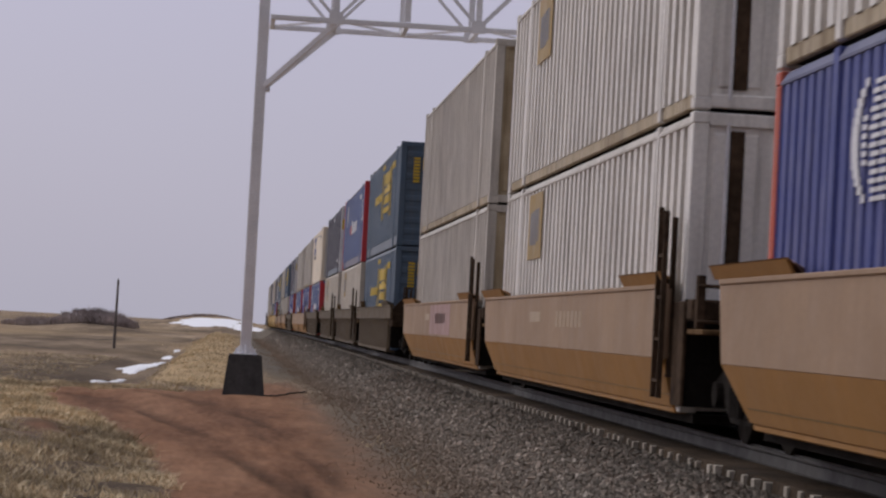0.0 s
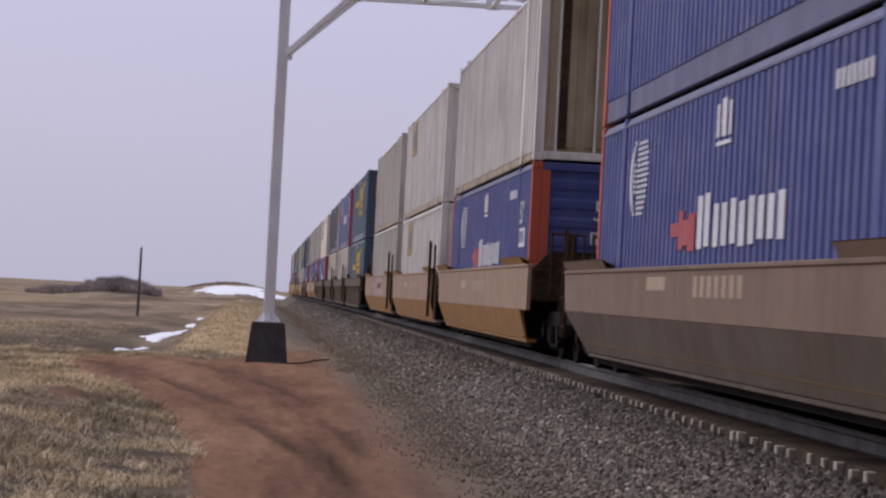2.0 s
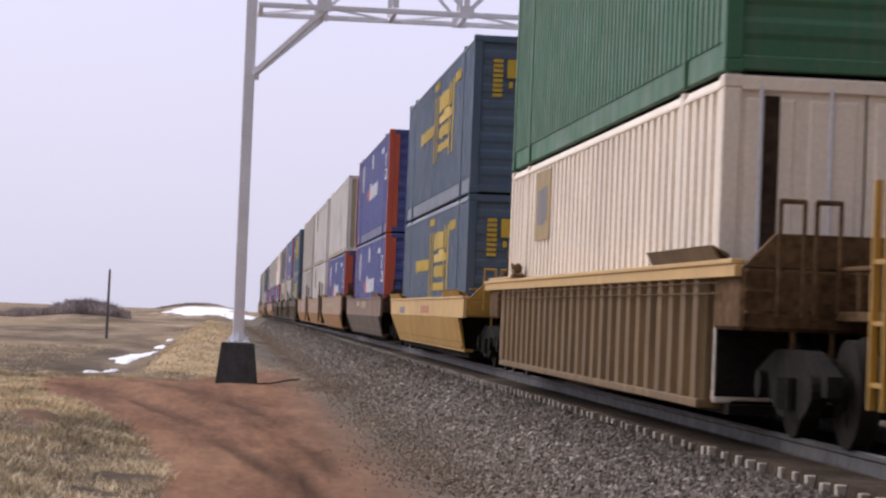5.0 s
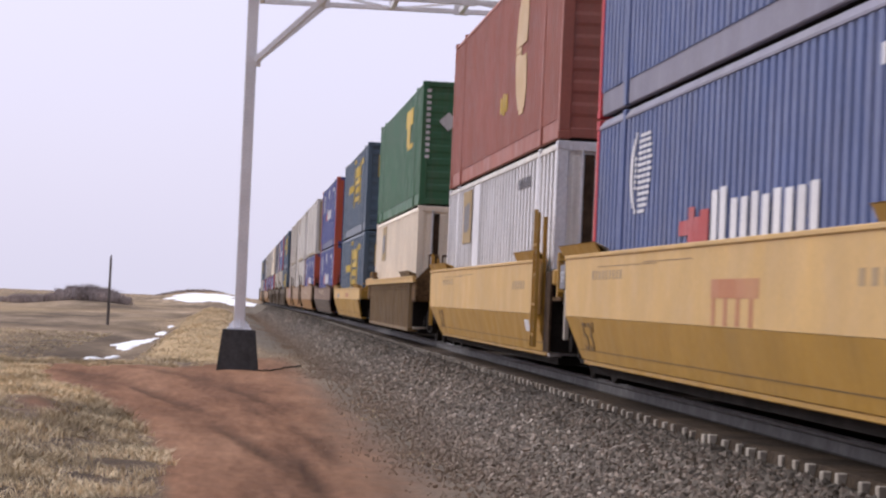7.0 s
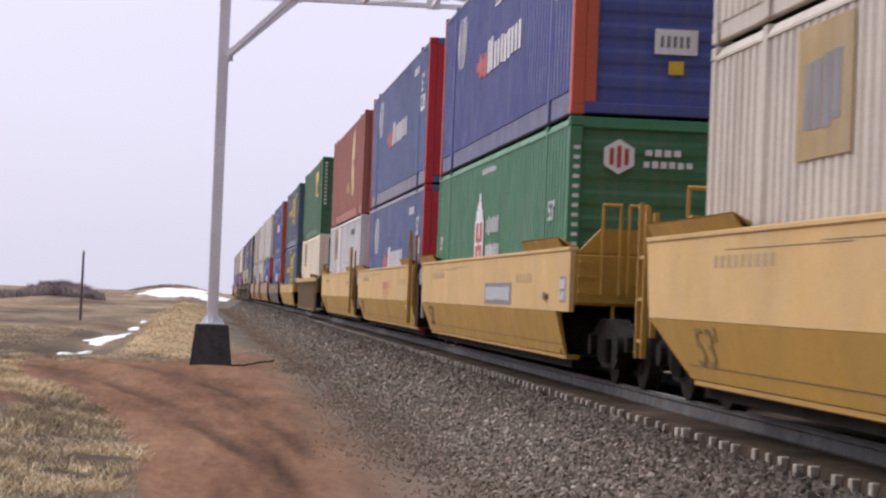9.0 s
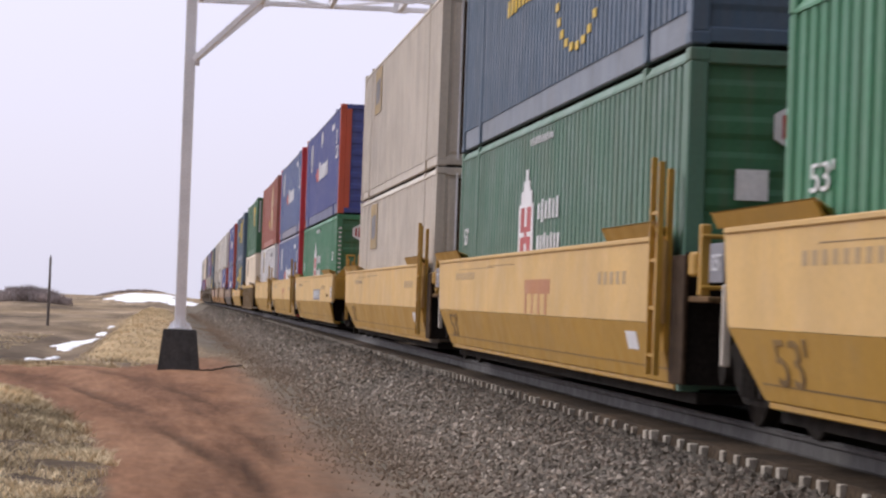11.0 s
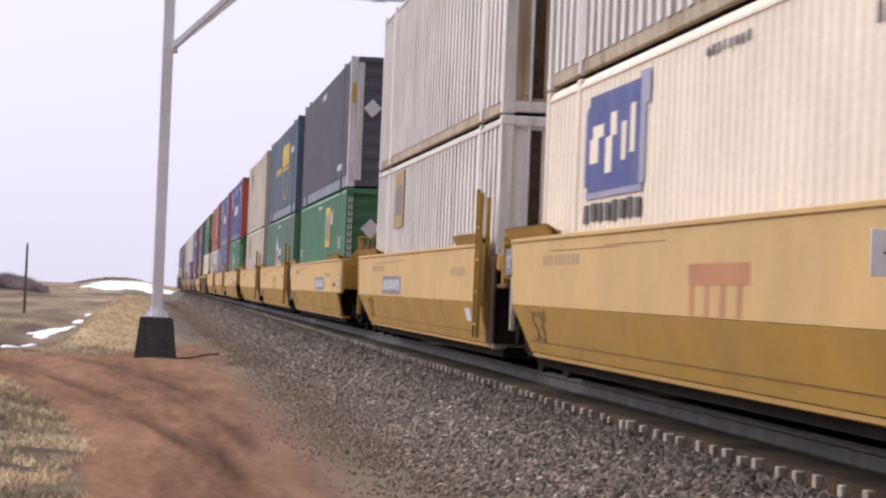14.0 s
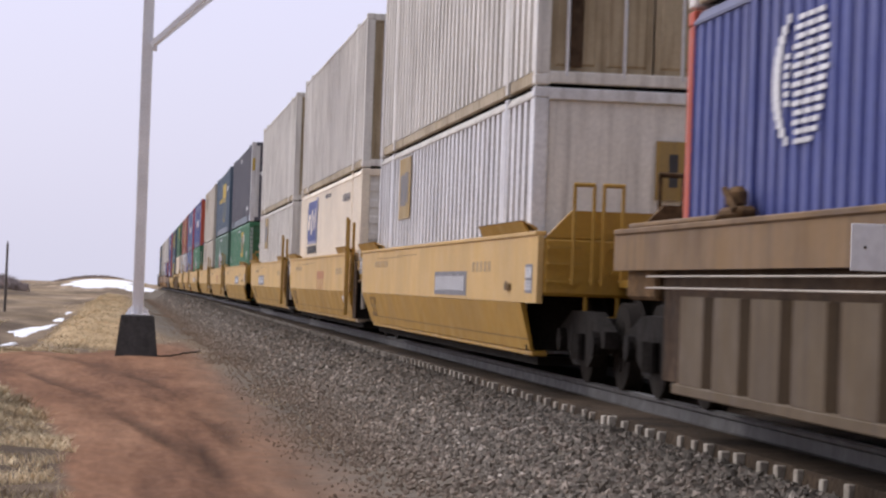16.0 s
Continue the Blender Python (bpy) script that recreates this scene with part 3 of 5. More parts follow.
def build_track():
    track = thing("railway_track", "single line of steel rails on concrete ties in oily ballast", "railway track", kind="structure")
    stations = [-40, 0, 20, 60, 100, 150, 200, 250, 300, 350] + list(range(370, 800, 20))
    for side in (-0.755, 0.755):
        prof = rail_profile()
        verts, faces, n = [], [], len(prof)
        for s in stations:
            m = along(s)
            verts += [tuple(m @ Vector((side + px, 0, pz))) for px, pz in prof]
        for j in range(len(stations) - 1):
            faces += [(j * n + i, j * n + (i + 1) % n, (j + 1) * n + (i + 1) % n, (j + 1) * n + i) for i in range(n)]
        me = sheet("rail", verts, faces, RAIL_SIDE)
        ob = new("rail", me)
        ob.parent = track
        tagged(ob, "worn grey steel rail with a bright head")
        strip = [(side - 0.026, 0.004), (side + 0.026, 0.004), (side + 0.026, 0.0015), (side - 0.026, 0.0015)]
        verts, faces = [], []
        for s in stations:
            m = along(s)
            verts += [tuple(m @ Vector((px, 0, pz))) for px, pz in strip]
        for j in range(len(stations) - 1):
            faces += [(j * 4 + i, j * 4 + (i + 1) % 4, (j + 1) * 4 + (i + 1) % 4, (j + 1) * 4 + i) for i in range(4)]
        ob2 = new("rail_head", sheet("rail_head", verts, faces, RAIL_TOP))
        ob2.parent = ob
    # bed of dark stone between and outside the rails
    verts, faces = [], []
    for s in stations:
        m = along(s)
        verts += [tuple(m @ Vector(c)) for c in ((-1.27, 0, -0.34), (-1.235, 0, -0.15), (1.235, 0, -0.15), (1.27, 0, -0.34))]
    for j in range(len(stations) - 1):
        faces += [(j * 4 + i, j * 4 + i + 1, (j + 1) * 4 + i + 1, (j + 1) * 4 + i) for i in range(3)]
    bed = new("track_bed", sheet("track_bed", verts, faces, OILY))
    bed.parent = track
    tagged(bed, "dark oily stone between the ties")
    # ties
    shape = mesh_of("tie", box(bmesh.new(), -1.29, 1.29, -0.05, 0.05, -0.38, -0.16, 0.007), CONCRETE_TIE)
    rng = random.Random(5)
    for i in range(190):
        s = 14.0 + i * 0.5
        ob = new("tie", shape)
        ob.parent = track
        ob.matrix_basis = along(s + rng.uniform(-0.04, 0.04)) @ pose(rng.uniform(-0.02, 0.02), 0, rng.uniform(-0.016, 0.006), 0, 0, rng.uniform(-2.0, 2.0))
    bm = bmesh.new()
    for i in range(150):
        m = along(104.1 + i * 1.06)
        bmesh.ops.create_cube(bm, size=1, matrix=m @ Matrix.Translation((0, 0, -0.295)) @ Matrix.Diagonal((2.6, 0.24, 0.21, 1)))
    far = part("far_ties", bm, CONCRETE_TIE, track)
    tagged(far, kind="stuff")


# ---- signal bridge ----
def build_bridge():
    """A galvanised lattice bridge over the line on a tapered footing."""
    y0 = 55.0
    foot_z, top_z = -0.86, 0.07
    th = thing("signal_bridge", "grey galvanised lattice bridge over the line on a dark footing", "signal bridge")
    th.matrix_basis = pose(0.19, y0, 0)
    bm = bmesh.new()
    lo = [bm.verts.new((sx * 0.49, sy * 0.49, foot_z - 0.15)) for sx, sy in ((-1, -1), (1, -1), (1, 1), (-1, 1))]
    hi = [bm.verts.new((sx * 0.37, sy * 0.37, top_z)) for sx, sy in ((-1, -1), (1, -1), (1, 1), (-1, 1))]
    bm.faces.new(lo[::-1])
    bm.faces.new(hi)
    for i in range(4):
        bm.faces.new((lo[i], lo[(i + 1) % 4], hi[(i + 1) % 4], hi[i]))
    bmesh.ops.bevel(bm, geom=list(bm.edges), offset=0.02, segments=2, affect="EDGES")
    foot = part("footing", bm, FOOTING, th, "dark tapered block footing")
    part("base_plate", box(bmesh.new(), -0.27, 0.27, -0.27, 0.27, top_z, top_z + 0.035, 0.006), GALVANISED, th)
    for sx in (-0.21, 0.21):
        for sy in (-0.21, 0.21):
            part("anchor_bolt", rod(bmesh.new(), (sx, sy, top_z + 0.03), (sx, sy, top_z + 0.13), 0.02, 6), GALVANISED, th)
    for ang in (0, 90, 180, 270):
        bm = bmesh.new()
        v = [bm.verts.new(c) for c in ((0.13, -0.01, top_z + 0.035), (0.26, -0.01, top_z + 0.035), (0.13, -0.01, top_z + 0.22),
                                       (0.13, 0.01, top_z + 0.035), (0.26, 0.01, top_z + 0.035), (0.13, 0.01, top_z + 0.22))]
        for f in ((0, 1, 2), (3, 5, 4), (0, 3, 4, 1), (1, 4, 5, 2), (2, 5, 3, 0)):
            bm.faces.new([v[i] for i in f])
        bmesh.ops.transform(bm, matrix=pose(0, 0, 0, 0, 0, ang), verts=bm.verts)
        part("gusset", bm, GALVANISED, th)
    bm = box(bmesh.new(), -0.125, 0.125, -0.125, 0.125, top_z + 0.03, 9.9, 0.02)
    part("mast", bm, GALVANISED, th, "square galvanised mast")
    # the box truss: four chords, posts, diagonals
    zb, zt, dep, far = 7.63, 9.42, 0.92, 12.9
    for sy in (-dep, dep):
        for z in (zb, zt):
            part("chord", box(bmesh.new(), 0.14 if z else 0, far, sy - 0.055, sy + 0.055, z - 0.058, z + 0.058, 0.012), GALVANISED, th)
        panel = 1.6
        for i in range(1, 8):
            x = i * panel
            part("truss_post", box(bmesh.new(), x - 0.07, x + 0.07, sy - 0.045, sy + 0.045, zb + 0.08, zt - 0.08), GALVANISED, th)
        for i in range(8):
            a, b = (i * panel, (i + 1) * panel)
            lo_x, hi_x = (b, a) if i % 2 == 0 else (a, b)
            part("diagonal", beam(bmesh.new(), (lo_x, sy, zb + 0.05), (hi_x, sy, zt - 0.05), 0.07, 0.07), GALVANISED, th)
        for i in range(1, 8, 2):
            part("gusset_plate", box(bmesh.new(), i * panel - 0.16, i * panel + 0.16, sy - 0.066, sy + 0.066, zb - 0.08, zb + 0.2), GALVANISED, th)
        part("knee_brace", beam(bmesh.new(), (0.1, sy * 0.25, 6.15), (1.62, sy, zb - 0.05), 0.11, 0.11), GALVANISED, th)
    for i in range(0, 9):
        x = i * 1.6 if i else 0.2
        for z in (zb, zt):
            part("cross_beam", box(bmesh.new(), x - 0.05, x + 0.05, -dep + 0.06, dep - 0.06, z - 0.05, z + 0.05), GALVANISED, th)
    for i in range(8):
        a = i * 1.6 + 0.1
        sgn = 1 if i % 2 else -1
        part("lacing", beam(bmesh.new(), (a, -dep * sgn, zb), (a + 1.5, dep * sgn, zb), 0.05, 0.05), GALVANISED, th)
    part("knee_plate", box(bmesh.new(), 0.115, 0.22, -0.16, 0.16, 6.04, 6.32, 0.01), GALVANISED, th)
    rail = part("ladder", beam(bmesh.new(), (6.5, -dep - 0.14, zb - 0.1), (6.5, -dep - 0.14, zt + 0.1), 0.05, 0.05), GALVANISED, th)
    part("stile", beam(bmesh.new(), (6.88, -dep - 0.14, zb - 0.1), (6.88, -dep - 0.14, zt + 0.1), 0.05, 0.05), GALVANISED, rail)
    for i in range(6):
        part("rung", rod(bmesh.new(), (6.5, -dep - 0.14, zb + 0.1 + i * 0.3), (6.88, -dep - 0.14, zb + 0.1 + i * 0.3), 0.014, 6), GALVANISED, rail)
    # far leg beyond the line
    part("mast", box(bmesh.new(), 12.76, 13.04, -0.14, 0.14, -0.3, 9.9, 0.02), GALVANISED, th, "square galvanised mast")
    part("footing", box(bmesh.new(), 12.45, 13.35, -0.45, 0.45, -1.1, 0.0, 0.02), FOOTING, th, "dark tapered block footing")
    return th


def build_pole():
    th = thing("utility_pole", "old grey wooden pole standing in the grass", "utility pole")
    x, y = -6.12, 122.0
    z = float(ground_z(x, y))
    th.matrix_basis = pose(x, y, z)
    part("pole", rod(bmesh.new(), (0, 0, -0.3), (0.03, 0, 3.4), 0.08, 10, 0.055), WOOD, th)
    part("insulator_pin", rod(bmesh.new(), (0.03, 0, 3.36), (0.03, 0, 3.5), 0.03, 6), WOOD, th)


def build_sign():
    """A low white board on a thin steel post beside the line."""
    th = thing("trackside_sign", "small white trackside board with a red mark on a steel post", "sign")
    x, y = 3.26, 10.0
    base = float(ground_z(x, y))
    th.matrix_basis = pose(x, y, base)
    part("post", box(box(bmesh.new(), -0.022, 0.022, 0.008, 0.013, -0.3, 1.235 - base, 0.001), -0.004, 0.004, 0.014, 0.035, -0.3, 1.235 - base), GALVANISED, th, "galvanised post")
    z0, z1 = 1.055 - base, 1.256 - base
    board = part("board", box(bmesh.new(), -0.23, 0.23, -0.004, 0.004, z0, z1, 0.002), paint("white_sign_enamel", (0.92, 0.92, 0.93), 0.05, 0.05, 0.4), th, "white enamelled board")
    for bx in (-0.17, 0.17):
        part("bolt", rod(bmesh.new(), (bx, -0.009, (z0 + z1) / 2), (bx, 0.0, (z0 + z1) / 2), 0.006, 8), RUST_DARK, board)
    mark = bmesh.new()
    for k in range(6):
        box(mark, -0.07 + 0.045 * k, -0.04 + 0.045 * k, -0.006, -0.0041, z0 + 0.03, z0 + 0.09)
    part("mark", mark, INK_RED, board, "row of red bars")


def build_shadow_line():
    """A thin dark tube, added to draw the shadow line that runs from the footing."""
    cu = bpy.data.curves.new("conduit", "CURVE")
    cu.dimensions, cu.bevel_depth, cu.bevel_resolution = "3D", 0.022, 2
    sp = cu.splines.new("POLY")
    steps = 24
    sp.points.add(steps)
    for i in range(steps + 1):
        f = i / steps
        x, y = 0.64 + 1.1 * f, 54.6 + 5.0 * f + 0.1 * math.sin(f * 7)
        sp.points[i].co = (x, y, float(ground_z(x, y)) + 0.012, 1)
    tmp = new("conduit", cu)
    bpy.context.view_layer.update()
    me = bpy.data.meshes.new_from_object(tmp.evaluated_get(bpy.context.evaluated_depsgraph_get()))
    bpy.data.objects.remove(tmp)
    me.materials.clear()
    me.materials.append(STEEL_DARK)
    tagged(new("conduit", me), "thin dark tube standing in for a shadow line beside the footing", "conduit")


build_ground()
build_shadow_line()
build_sign()
build_track()
build_bridge()
build_pole()
snow_patch(-3.40, 61.4, 0.2, 0.9, 4, 3, "small patch of old snow in the ditch")
snow_patch(-3.06, 63.0, 0.16, 1.1, -6, 21, "small patch of old snow in the ditch")
snow_patch(-2.86, 101, 0.2, 4.5, 2, 22, "narrow strip of old snow in the ditch")
snow_patch(-3.1, 127, 0.2, 3.5, 0, 23, "small patch of old snow in the ditch")
snow_patch(-3.12, 83, 0.56, 8, -1.0, 9, "long patch of old snow in the ditch")
snow_patch(-6.3, 520, 9.5, 17, 6, 5, "broad snow field on a far slope", 0.25)
snow_patch(2.0, 500, 5.0, 14, 0, 15, "strip of snow beside the far line", 0.2)
brush("brush_thicket", -15.6, 265, 4.9, 6, 1.75, 620, 11, "dark thicket of bare brush on a low mound")
brush("brush_thicket", -24, 300, 5, 8, 1.3, 300, 12, "low dark brush on the prairie")
brush("brush_thicket", -9.5, 562, 8.5, 10, 0.8, 380, 13, "dark row of low brush on a far rise")


# ---- lettering and signs on the train ----
ON_SIDE = Matrix(((0, 0, -1, 0), (-1, 0, 0, 0), (0, 1, 0, 0), (0, 0, 0, 1)))
ON_END = Matrix(((1, 0, 0, 0), (0, 0, -1, 0), (0, 1, 0, 0), (0, 0, 0, 1)))
WORDS = {}


def words(text, mat, parent, m, height, label="", narrow=1.0):
    """Letters in relief, in the built-in font, height metres tall."""
    if (text, mat.name) not in WORDS:
        cu = bpy.data.curves.new("lettering", "FONT")
        cu.body, cu.size, cu.extrude = text, 1.4, 0.003
        tmp = new("lettering", cu)
        bpy.context.view_layer.update()
        me = bpy.data.meshes.new_from_object(tmp.evaluated_get(bpy.context.evaluated_depsgraph_get()))
        bpy.data.objects.remove(tmp)
        me.materials.clear()
        me.materials.append(mat)
        WORDS[text, mat.name] = me
    ob = new("lettering", WORDS[text, mat.name])
    ob.parent = parent
    ob.matrix_basis = m @ Matrix.Diagonal((height * narrow, height, 1, 1))
    return tagged(ob, label)


LEN, HALF, WIDE, TALL = 16.15, 8.075, 1.295, 2.89


def flats(rects, side=True, lift=0.004):
    """Thin raised panels: on the side from (a0, a1, z0, z1), a from its far end; on the end from (b0, b1, z0, z1), b from its corner."""
    bm = bmesh.new()
    for p0, p1, z0, z1 in rects:
        if side:
            box(bm, -WIDE - lift, -WIDE + 0.004, HALF - p0, HALF - p1, z0, z1)
        else:
            box(bm, -WIDE + p0, -WIDE + p1, -HALF - lift, -HALF + 0.004, z0, z1)
    return bm


def row(a0, a1, z0, z1, n, fill=0.6, jag=0.0, seed=0):
    """n upright bars, in place of a line of letters that cannot be read."""
    rng = random.Random(seed)
    w = (a1 - a0) / n
    return [(a0 + i * w, a0 + (i + fill) * w, z0 + rng.uniform(0, jag), z1 - rng.uniform(0, jag)) for i in range(n)]


def globe_rows():
    """A round mark: a solid crescent on one side, level slats on the other."""
    out = []
    for j in range(14):
        z, f = 1.70 + j * 0.062, (j - 6.5) / 7.5
        w = math.sqrt(1 - f * f)
        out.append((3.22 - 0.66 * w, 3.22 - 0.48 * w, z, z + 0.06))
        a0, a1 = 3.22 - 0.18 * w, 3.48 + 0.46 * w + 0.12 * f
        for k in range(3):
            a = a0 + (a1 - a0) * (k + 0.18 * (j % 2)) / 3.2
            out.append((a, a + (a1 - a0) * 0.25, z, z + 0.034))
        if 3 < j < 10:
            out.append((3.22 - 0.38 * w, 3.22 - 0.26 * w, z + 0.012, z + 0.05))
    return out


def sign_blue(root, small_mark=True):
    part("emblem", ("globe", lambda: flats(globe_rows())), INK_WHITE, root, "white striped round emblem")
    part("lettering", ("brand_white", lambda: flats(row(7.15, 7.9, 1.25, 1.8, 2, 0.7, 0.03, 1) + row(8.0, 11.3, 1.25, 1.70, 8, 0.62, 0.05, 3))), INK_WHITE, root, "row of white shapes")
    part("lettering", ("brand_red", lambda: flats([(5.6, 6.05, 1.4, 1.54), (6.06, 6.34, 1.26, 1.66), (6.35, 6.62, 1.3, 1.56), (6.63, 7.02, 1.24, 1.62)])), INK_RED, root, "row of red shapes")
    if small_mark:
        part("sign", ("small_mark", lambda: flats([(7.95, 8.08, 2.3, 2.62), (8.2, 8.42, 2.3, 2.66), (8.54, 8.67, 2.3, 2.62), (7.95, 8.67, 2.22, 2.26)])), INK_WHITE, root)
    part("lettering", ("small_number", lambda: flats(row(12.75, 13.95, 2.38, 2.53, 7))), INK_WHITE, root, "row of white shapes")
    words("53'", INK_WHITE, root, Matrix.Translation((-WIDE - 0.004, HALF - 14.55, 1.92)) @ ON_SIDE, 0.38, "white number", 1.0)
    part("sign", ("tall_plate", lambda: flats([(14.55, 15.45, 1.53, 1.84)])), INK_WHITE, root)
    part("lettering", ("tall_plate_bars", lambda: flats(row(14.65, 15.4, 1.6, 1.8, 4, 0.4), True, 0.008)), INK_BLUE, root, "row of dark shapes")
    part("sign", ("end_low_plate", lambda: flats([(0.98, 1.5, 0.76, 1.06)], False)), INK_WHITE, root, "white plate on the end")
    part("lettering", ("end_low_bars", lambda: flats(row(1.05, 1.44, 0.84, 0.98, 5, 0.5), False, 0.008)), PLATE_GREY, root, "row of grey shapes")
    part("sign", ("end_spot", lambda: flats([(1.16, 1.34, 0.52, 0.68)], False)), INK_YELLOW, root, "small yellow sticker")
    words("53'", INK_WHITE, root, Matrix.Translation((-WIDE + 1.0, -HALF - 0.004, 1.98)) @ ON_END, 0.34, "white number")
    part("sign", ("end_plate", lambda: flats([(0.98, 1.55, 1.60, 1.80)], False)), INK_WHITE, root)
    part("lettering", ("end_plate_bars", lambda: flats(row(1.02, 1.52, 1.63, 1.77, 6, 0.5), False, 0.008)), INK_BLUE, root, "row of dark shapes")


def sign_slate(root):
    part("emblem", ("slate_block", lambda: flats(row(8.95, 11.9, 2.0, 2.40, 5, 0.75, 0.05, 1) + row(9.1, 11.8, 1.42, 1.7, 6, 0.7, 0.04, 2) + [(9.0, 11.9, 1.76, 1.92), (10.1, 11.5, 1.92, 2.0)])), INK_YELLOW, root, "yellow block emblem")
    for a0, a1, top in ((7.85, 8.0, 2.42), (8.45, 8.6, 2.42), (11.35, 11.5, 2.47), (12.1, 12.3, 2.47)):
        part("stripe", (("slate_line", a0), lambda: flats([(a0, a1, 1.0, top)])), INK_YELLOW, root, "yellow upright line")
    part("lettering", ("slate_word", lambda: flats(row(4.1, 7.7, 1.6, 1.88, 12, 0.65, 0.03, 4) + row(8.95, 11.4, 1.16, 1.34, 8, 0.7, 0.02, 6))), INK_YELLOW, root, "row of yellow shapes")
    part("lettering", ("slate_number", lambda: flats(row(12.5, 13.8, 2.33, 2.52, 6) + row(7.7, 8.9, 2.56, 2.70, 6))), INK_YELLOW, root, "row of yellow shapes")
    part("emblem", ("slate_end", lambda: flats([(0.62, 0.98, 2.12, 2.46), (1.06, 1.42, 2.12, 2.46), (1.5, 1.86, 2.12, 2.46)] + row(0.66, 1.8, 1.94, 2.05, 10), False)), INK_YELLOW, root, "yellow block emblem")
    part("lettering", ("slate_code", lambda: flats([(0.36, 0.54, 2.40 - 0.09 * i, 2.46 - 0.09 * i) for i in range(8)], False)), INK_YELLOW, root, "column of yellow shapes")


def sign_panel(root, a0=3.1, a1=4.65, z0=1.76, z1=2.72, mat=None):
    part("sign", ("side_panel_%.1f_%.1f" % (a0, z0), lambda: flats([(a0, a1, z0, z1)])), mat or INK_BROWN, root, "brown and yellow side panel")
    part("lettering", ("side_panel_bars_%.1f_%.1f" % (a0, z0), lambda: flats(row(a0 + 0.25, a1 - 0.25, z0 + 0.2, z1 - 0.22, 4, 0.78, 0.05, 8), True, 0.008)), PLATE_GREY, root, "grey upright shapes")


def sign_silver(root):
    sign_panel(root)
    part("end_sign", ("silver_end", lambda: flats([(1.35, 2.3, 1.72, 2.36)], False)), INK_BROWN, root, "brown sign on the end")
    part("lettering", ("silver_end_bars", lambda: flats(row(1.5, 2.15, 1.86, 2.22, 4, 0.6), False, 0.008)), INK_DARK, root, "dark bars")


def sign_silver_door(root):
    sign_panel(root)
    part("blank_panel", ("silver_blank", lambda: flats([(5.0, 6.1, 0.3, 2.76)], True, 0.002)), SILVER, root, "smooth bright side panel")
    part("emblem", ("tree_mark", lambda: flats([(1.52, 1.86, 2.24, 2.32), (1.56, 1.82, 2.325, 2.39), (1.62, 1.76, 2.395, 2.45), (1.48, 1.9, 2.18, 2.2)], False, -0.024)), GREEN, root, "green emblem on the door")
    part("lettering", ("silver_number", lambda: flats(row(11.9, 13.5, 2.4, 2.56, 8, 0.4))), PLATE_GREY, root, "row of grey shapes")


def sign_yellow_panel(root):
    part("sign", ("emp_panel", lambda: flats([(10.1, 11.55, 1.65, 2.60)])), INK_YELLOW, root, "yellow side panel")
    part("lettering", ("emp_bars", lambda: flats(row(10.3, 11.45, 1.78, 2.48, 3, 0.6, 0.1, 3), True, 0.008)), PLATE_GREY, root, "grey upright shapes")
    part("emblem", ("emp_mark", lambda: flats(row(11.7, 12.5, 2.15, 2.52, 4, 0.5, 0.1, 9))), INK_WHITE, root, "white mark")
    part("lettering", ("emp_number", lambda: flats(row(7.4, 8.9, 2.62, 2.72, 8, 0.45, 0.02))), INK_WHITE, root, "row of white shapes")
    words("53'", INK_WHITE, root, Matrix.Translation((-WIDE - 0.004, HALF - 14.25, 1.58)) @ ON_SIDE, 0.25, "white number", 1.9)
    words("53'", INK_WHITE, root, Matrix.Translation((-WIDE - 0.004, HALF - 0.7, 1.5)) @ ON_SIDE, 0.2, "white number", 1.9)
    part("lettering", ("emp_code", lambda: flats([r for i in range(10) for r in ((0.05, 0.14, 2.58 - 0.15 * i, 2.605 - 0.15 * i), (0.05, 0.075, 2.605 - 0.15 * i, 2.69 - 0.15 * i), (0.115, 0.14, 2.605 - 0.15 * i, 2.69 - 0.15 * i))], False)), INK_WHITE, root, "column of white shapes")
    diamond(root, 0.56, 2.0, 0.22)
    part("sign", ("emp_end", lambda: flats([(0.93, 1.62, 2.27, 2.66)], False)), INK_YELLOW, root, "yellow panel on the end")
    part("lettering", ("emp_end_bars", lambda: flats(row(1.0, 1.55, 2.34, 2.59, 5, 0.6, 0.03), False, 0.008)), INK_BLUE, root, "blue shapes")


def shield_arc():
    """Small blocks set round the lower half of a shield."""
    out = []
    for k in range(13):
        th = math.pi * (1 + k / 12)
        a, z = 10.3 + 1.5 * math.cos(th), 1.36 + 0.78 * math.sin(th)
        out.append((a - 0.15, a + 0.07, z - 0.045, z + 0.045))
    return out


def sign_shield(root):
    part("emblem", ("shield", lambda: flats(row(8.3, 12.1, 1.62, 2.35, 5, 0.8, 0.05, 2) + [(8.5, 11.9, 1.5, 1.58)] + shield_arc())), INK_YELLOW, root, "yellow shield emblem")
    part("lettering", ("shield_word", lambda: flats(row(4.6, 7.8, 1.5, 1.72, 10, 0.6, 0.03, 4))), INK_YELLOW, root, "row of yellow shapes")
    part("lettering", ("shield_number", lambda: flats(row(13.0, 14.6, 1.9, 2.1, 6, 0.5))), INK_WHITE, root, "row of white shapes")


def sign_night(root):
    diamond(root, 0.5, 1.75, 0.2)
    part("sticker", ("night_sticker", lambda: flats([(0.04, 0.13, 1.85, 2.3)], False)), INK_YELLOW, root, "yellow strip on the end post")
    part("lettering", ("night_number", lambda: flats(row(13.2, 14.6, 0.45, 0.6, 7) + row(7.4, 8.6, 2.5, 2.64, 6))), INK_WHITE, root, "row of white shapes")


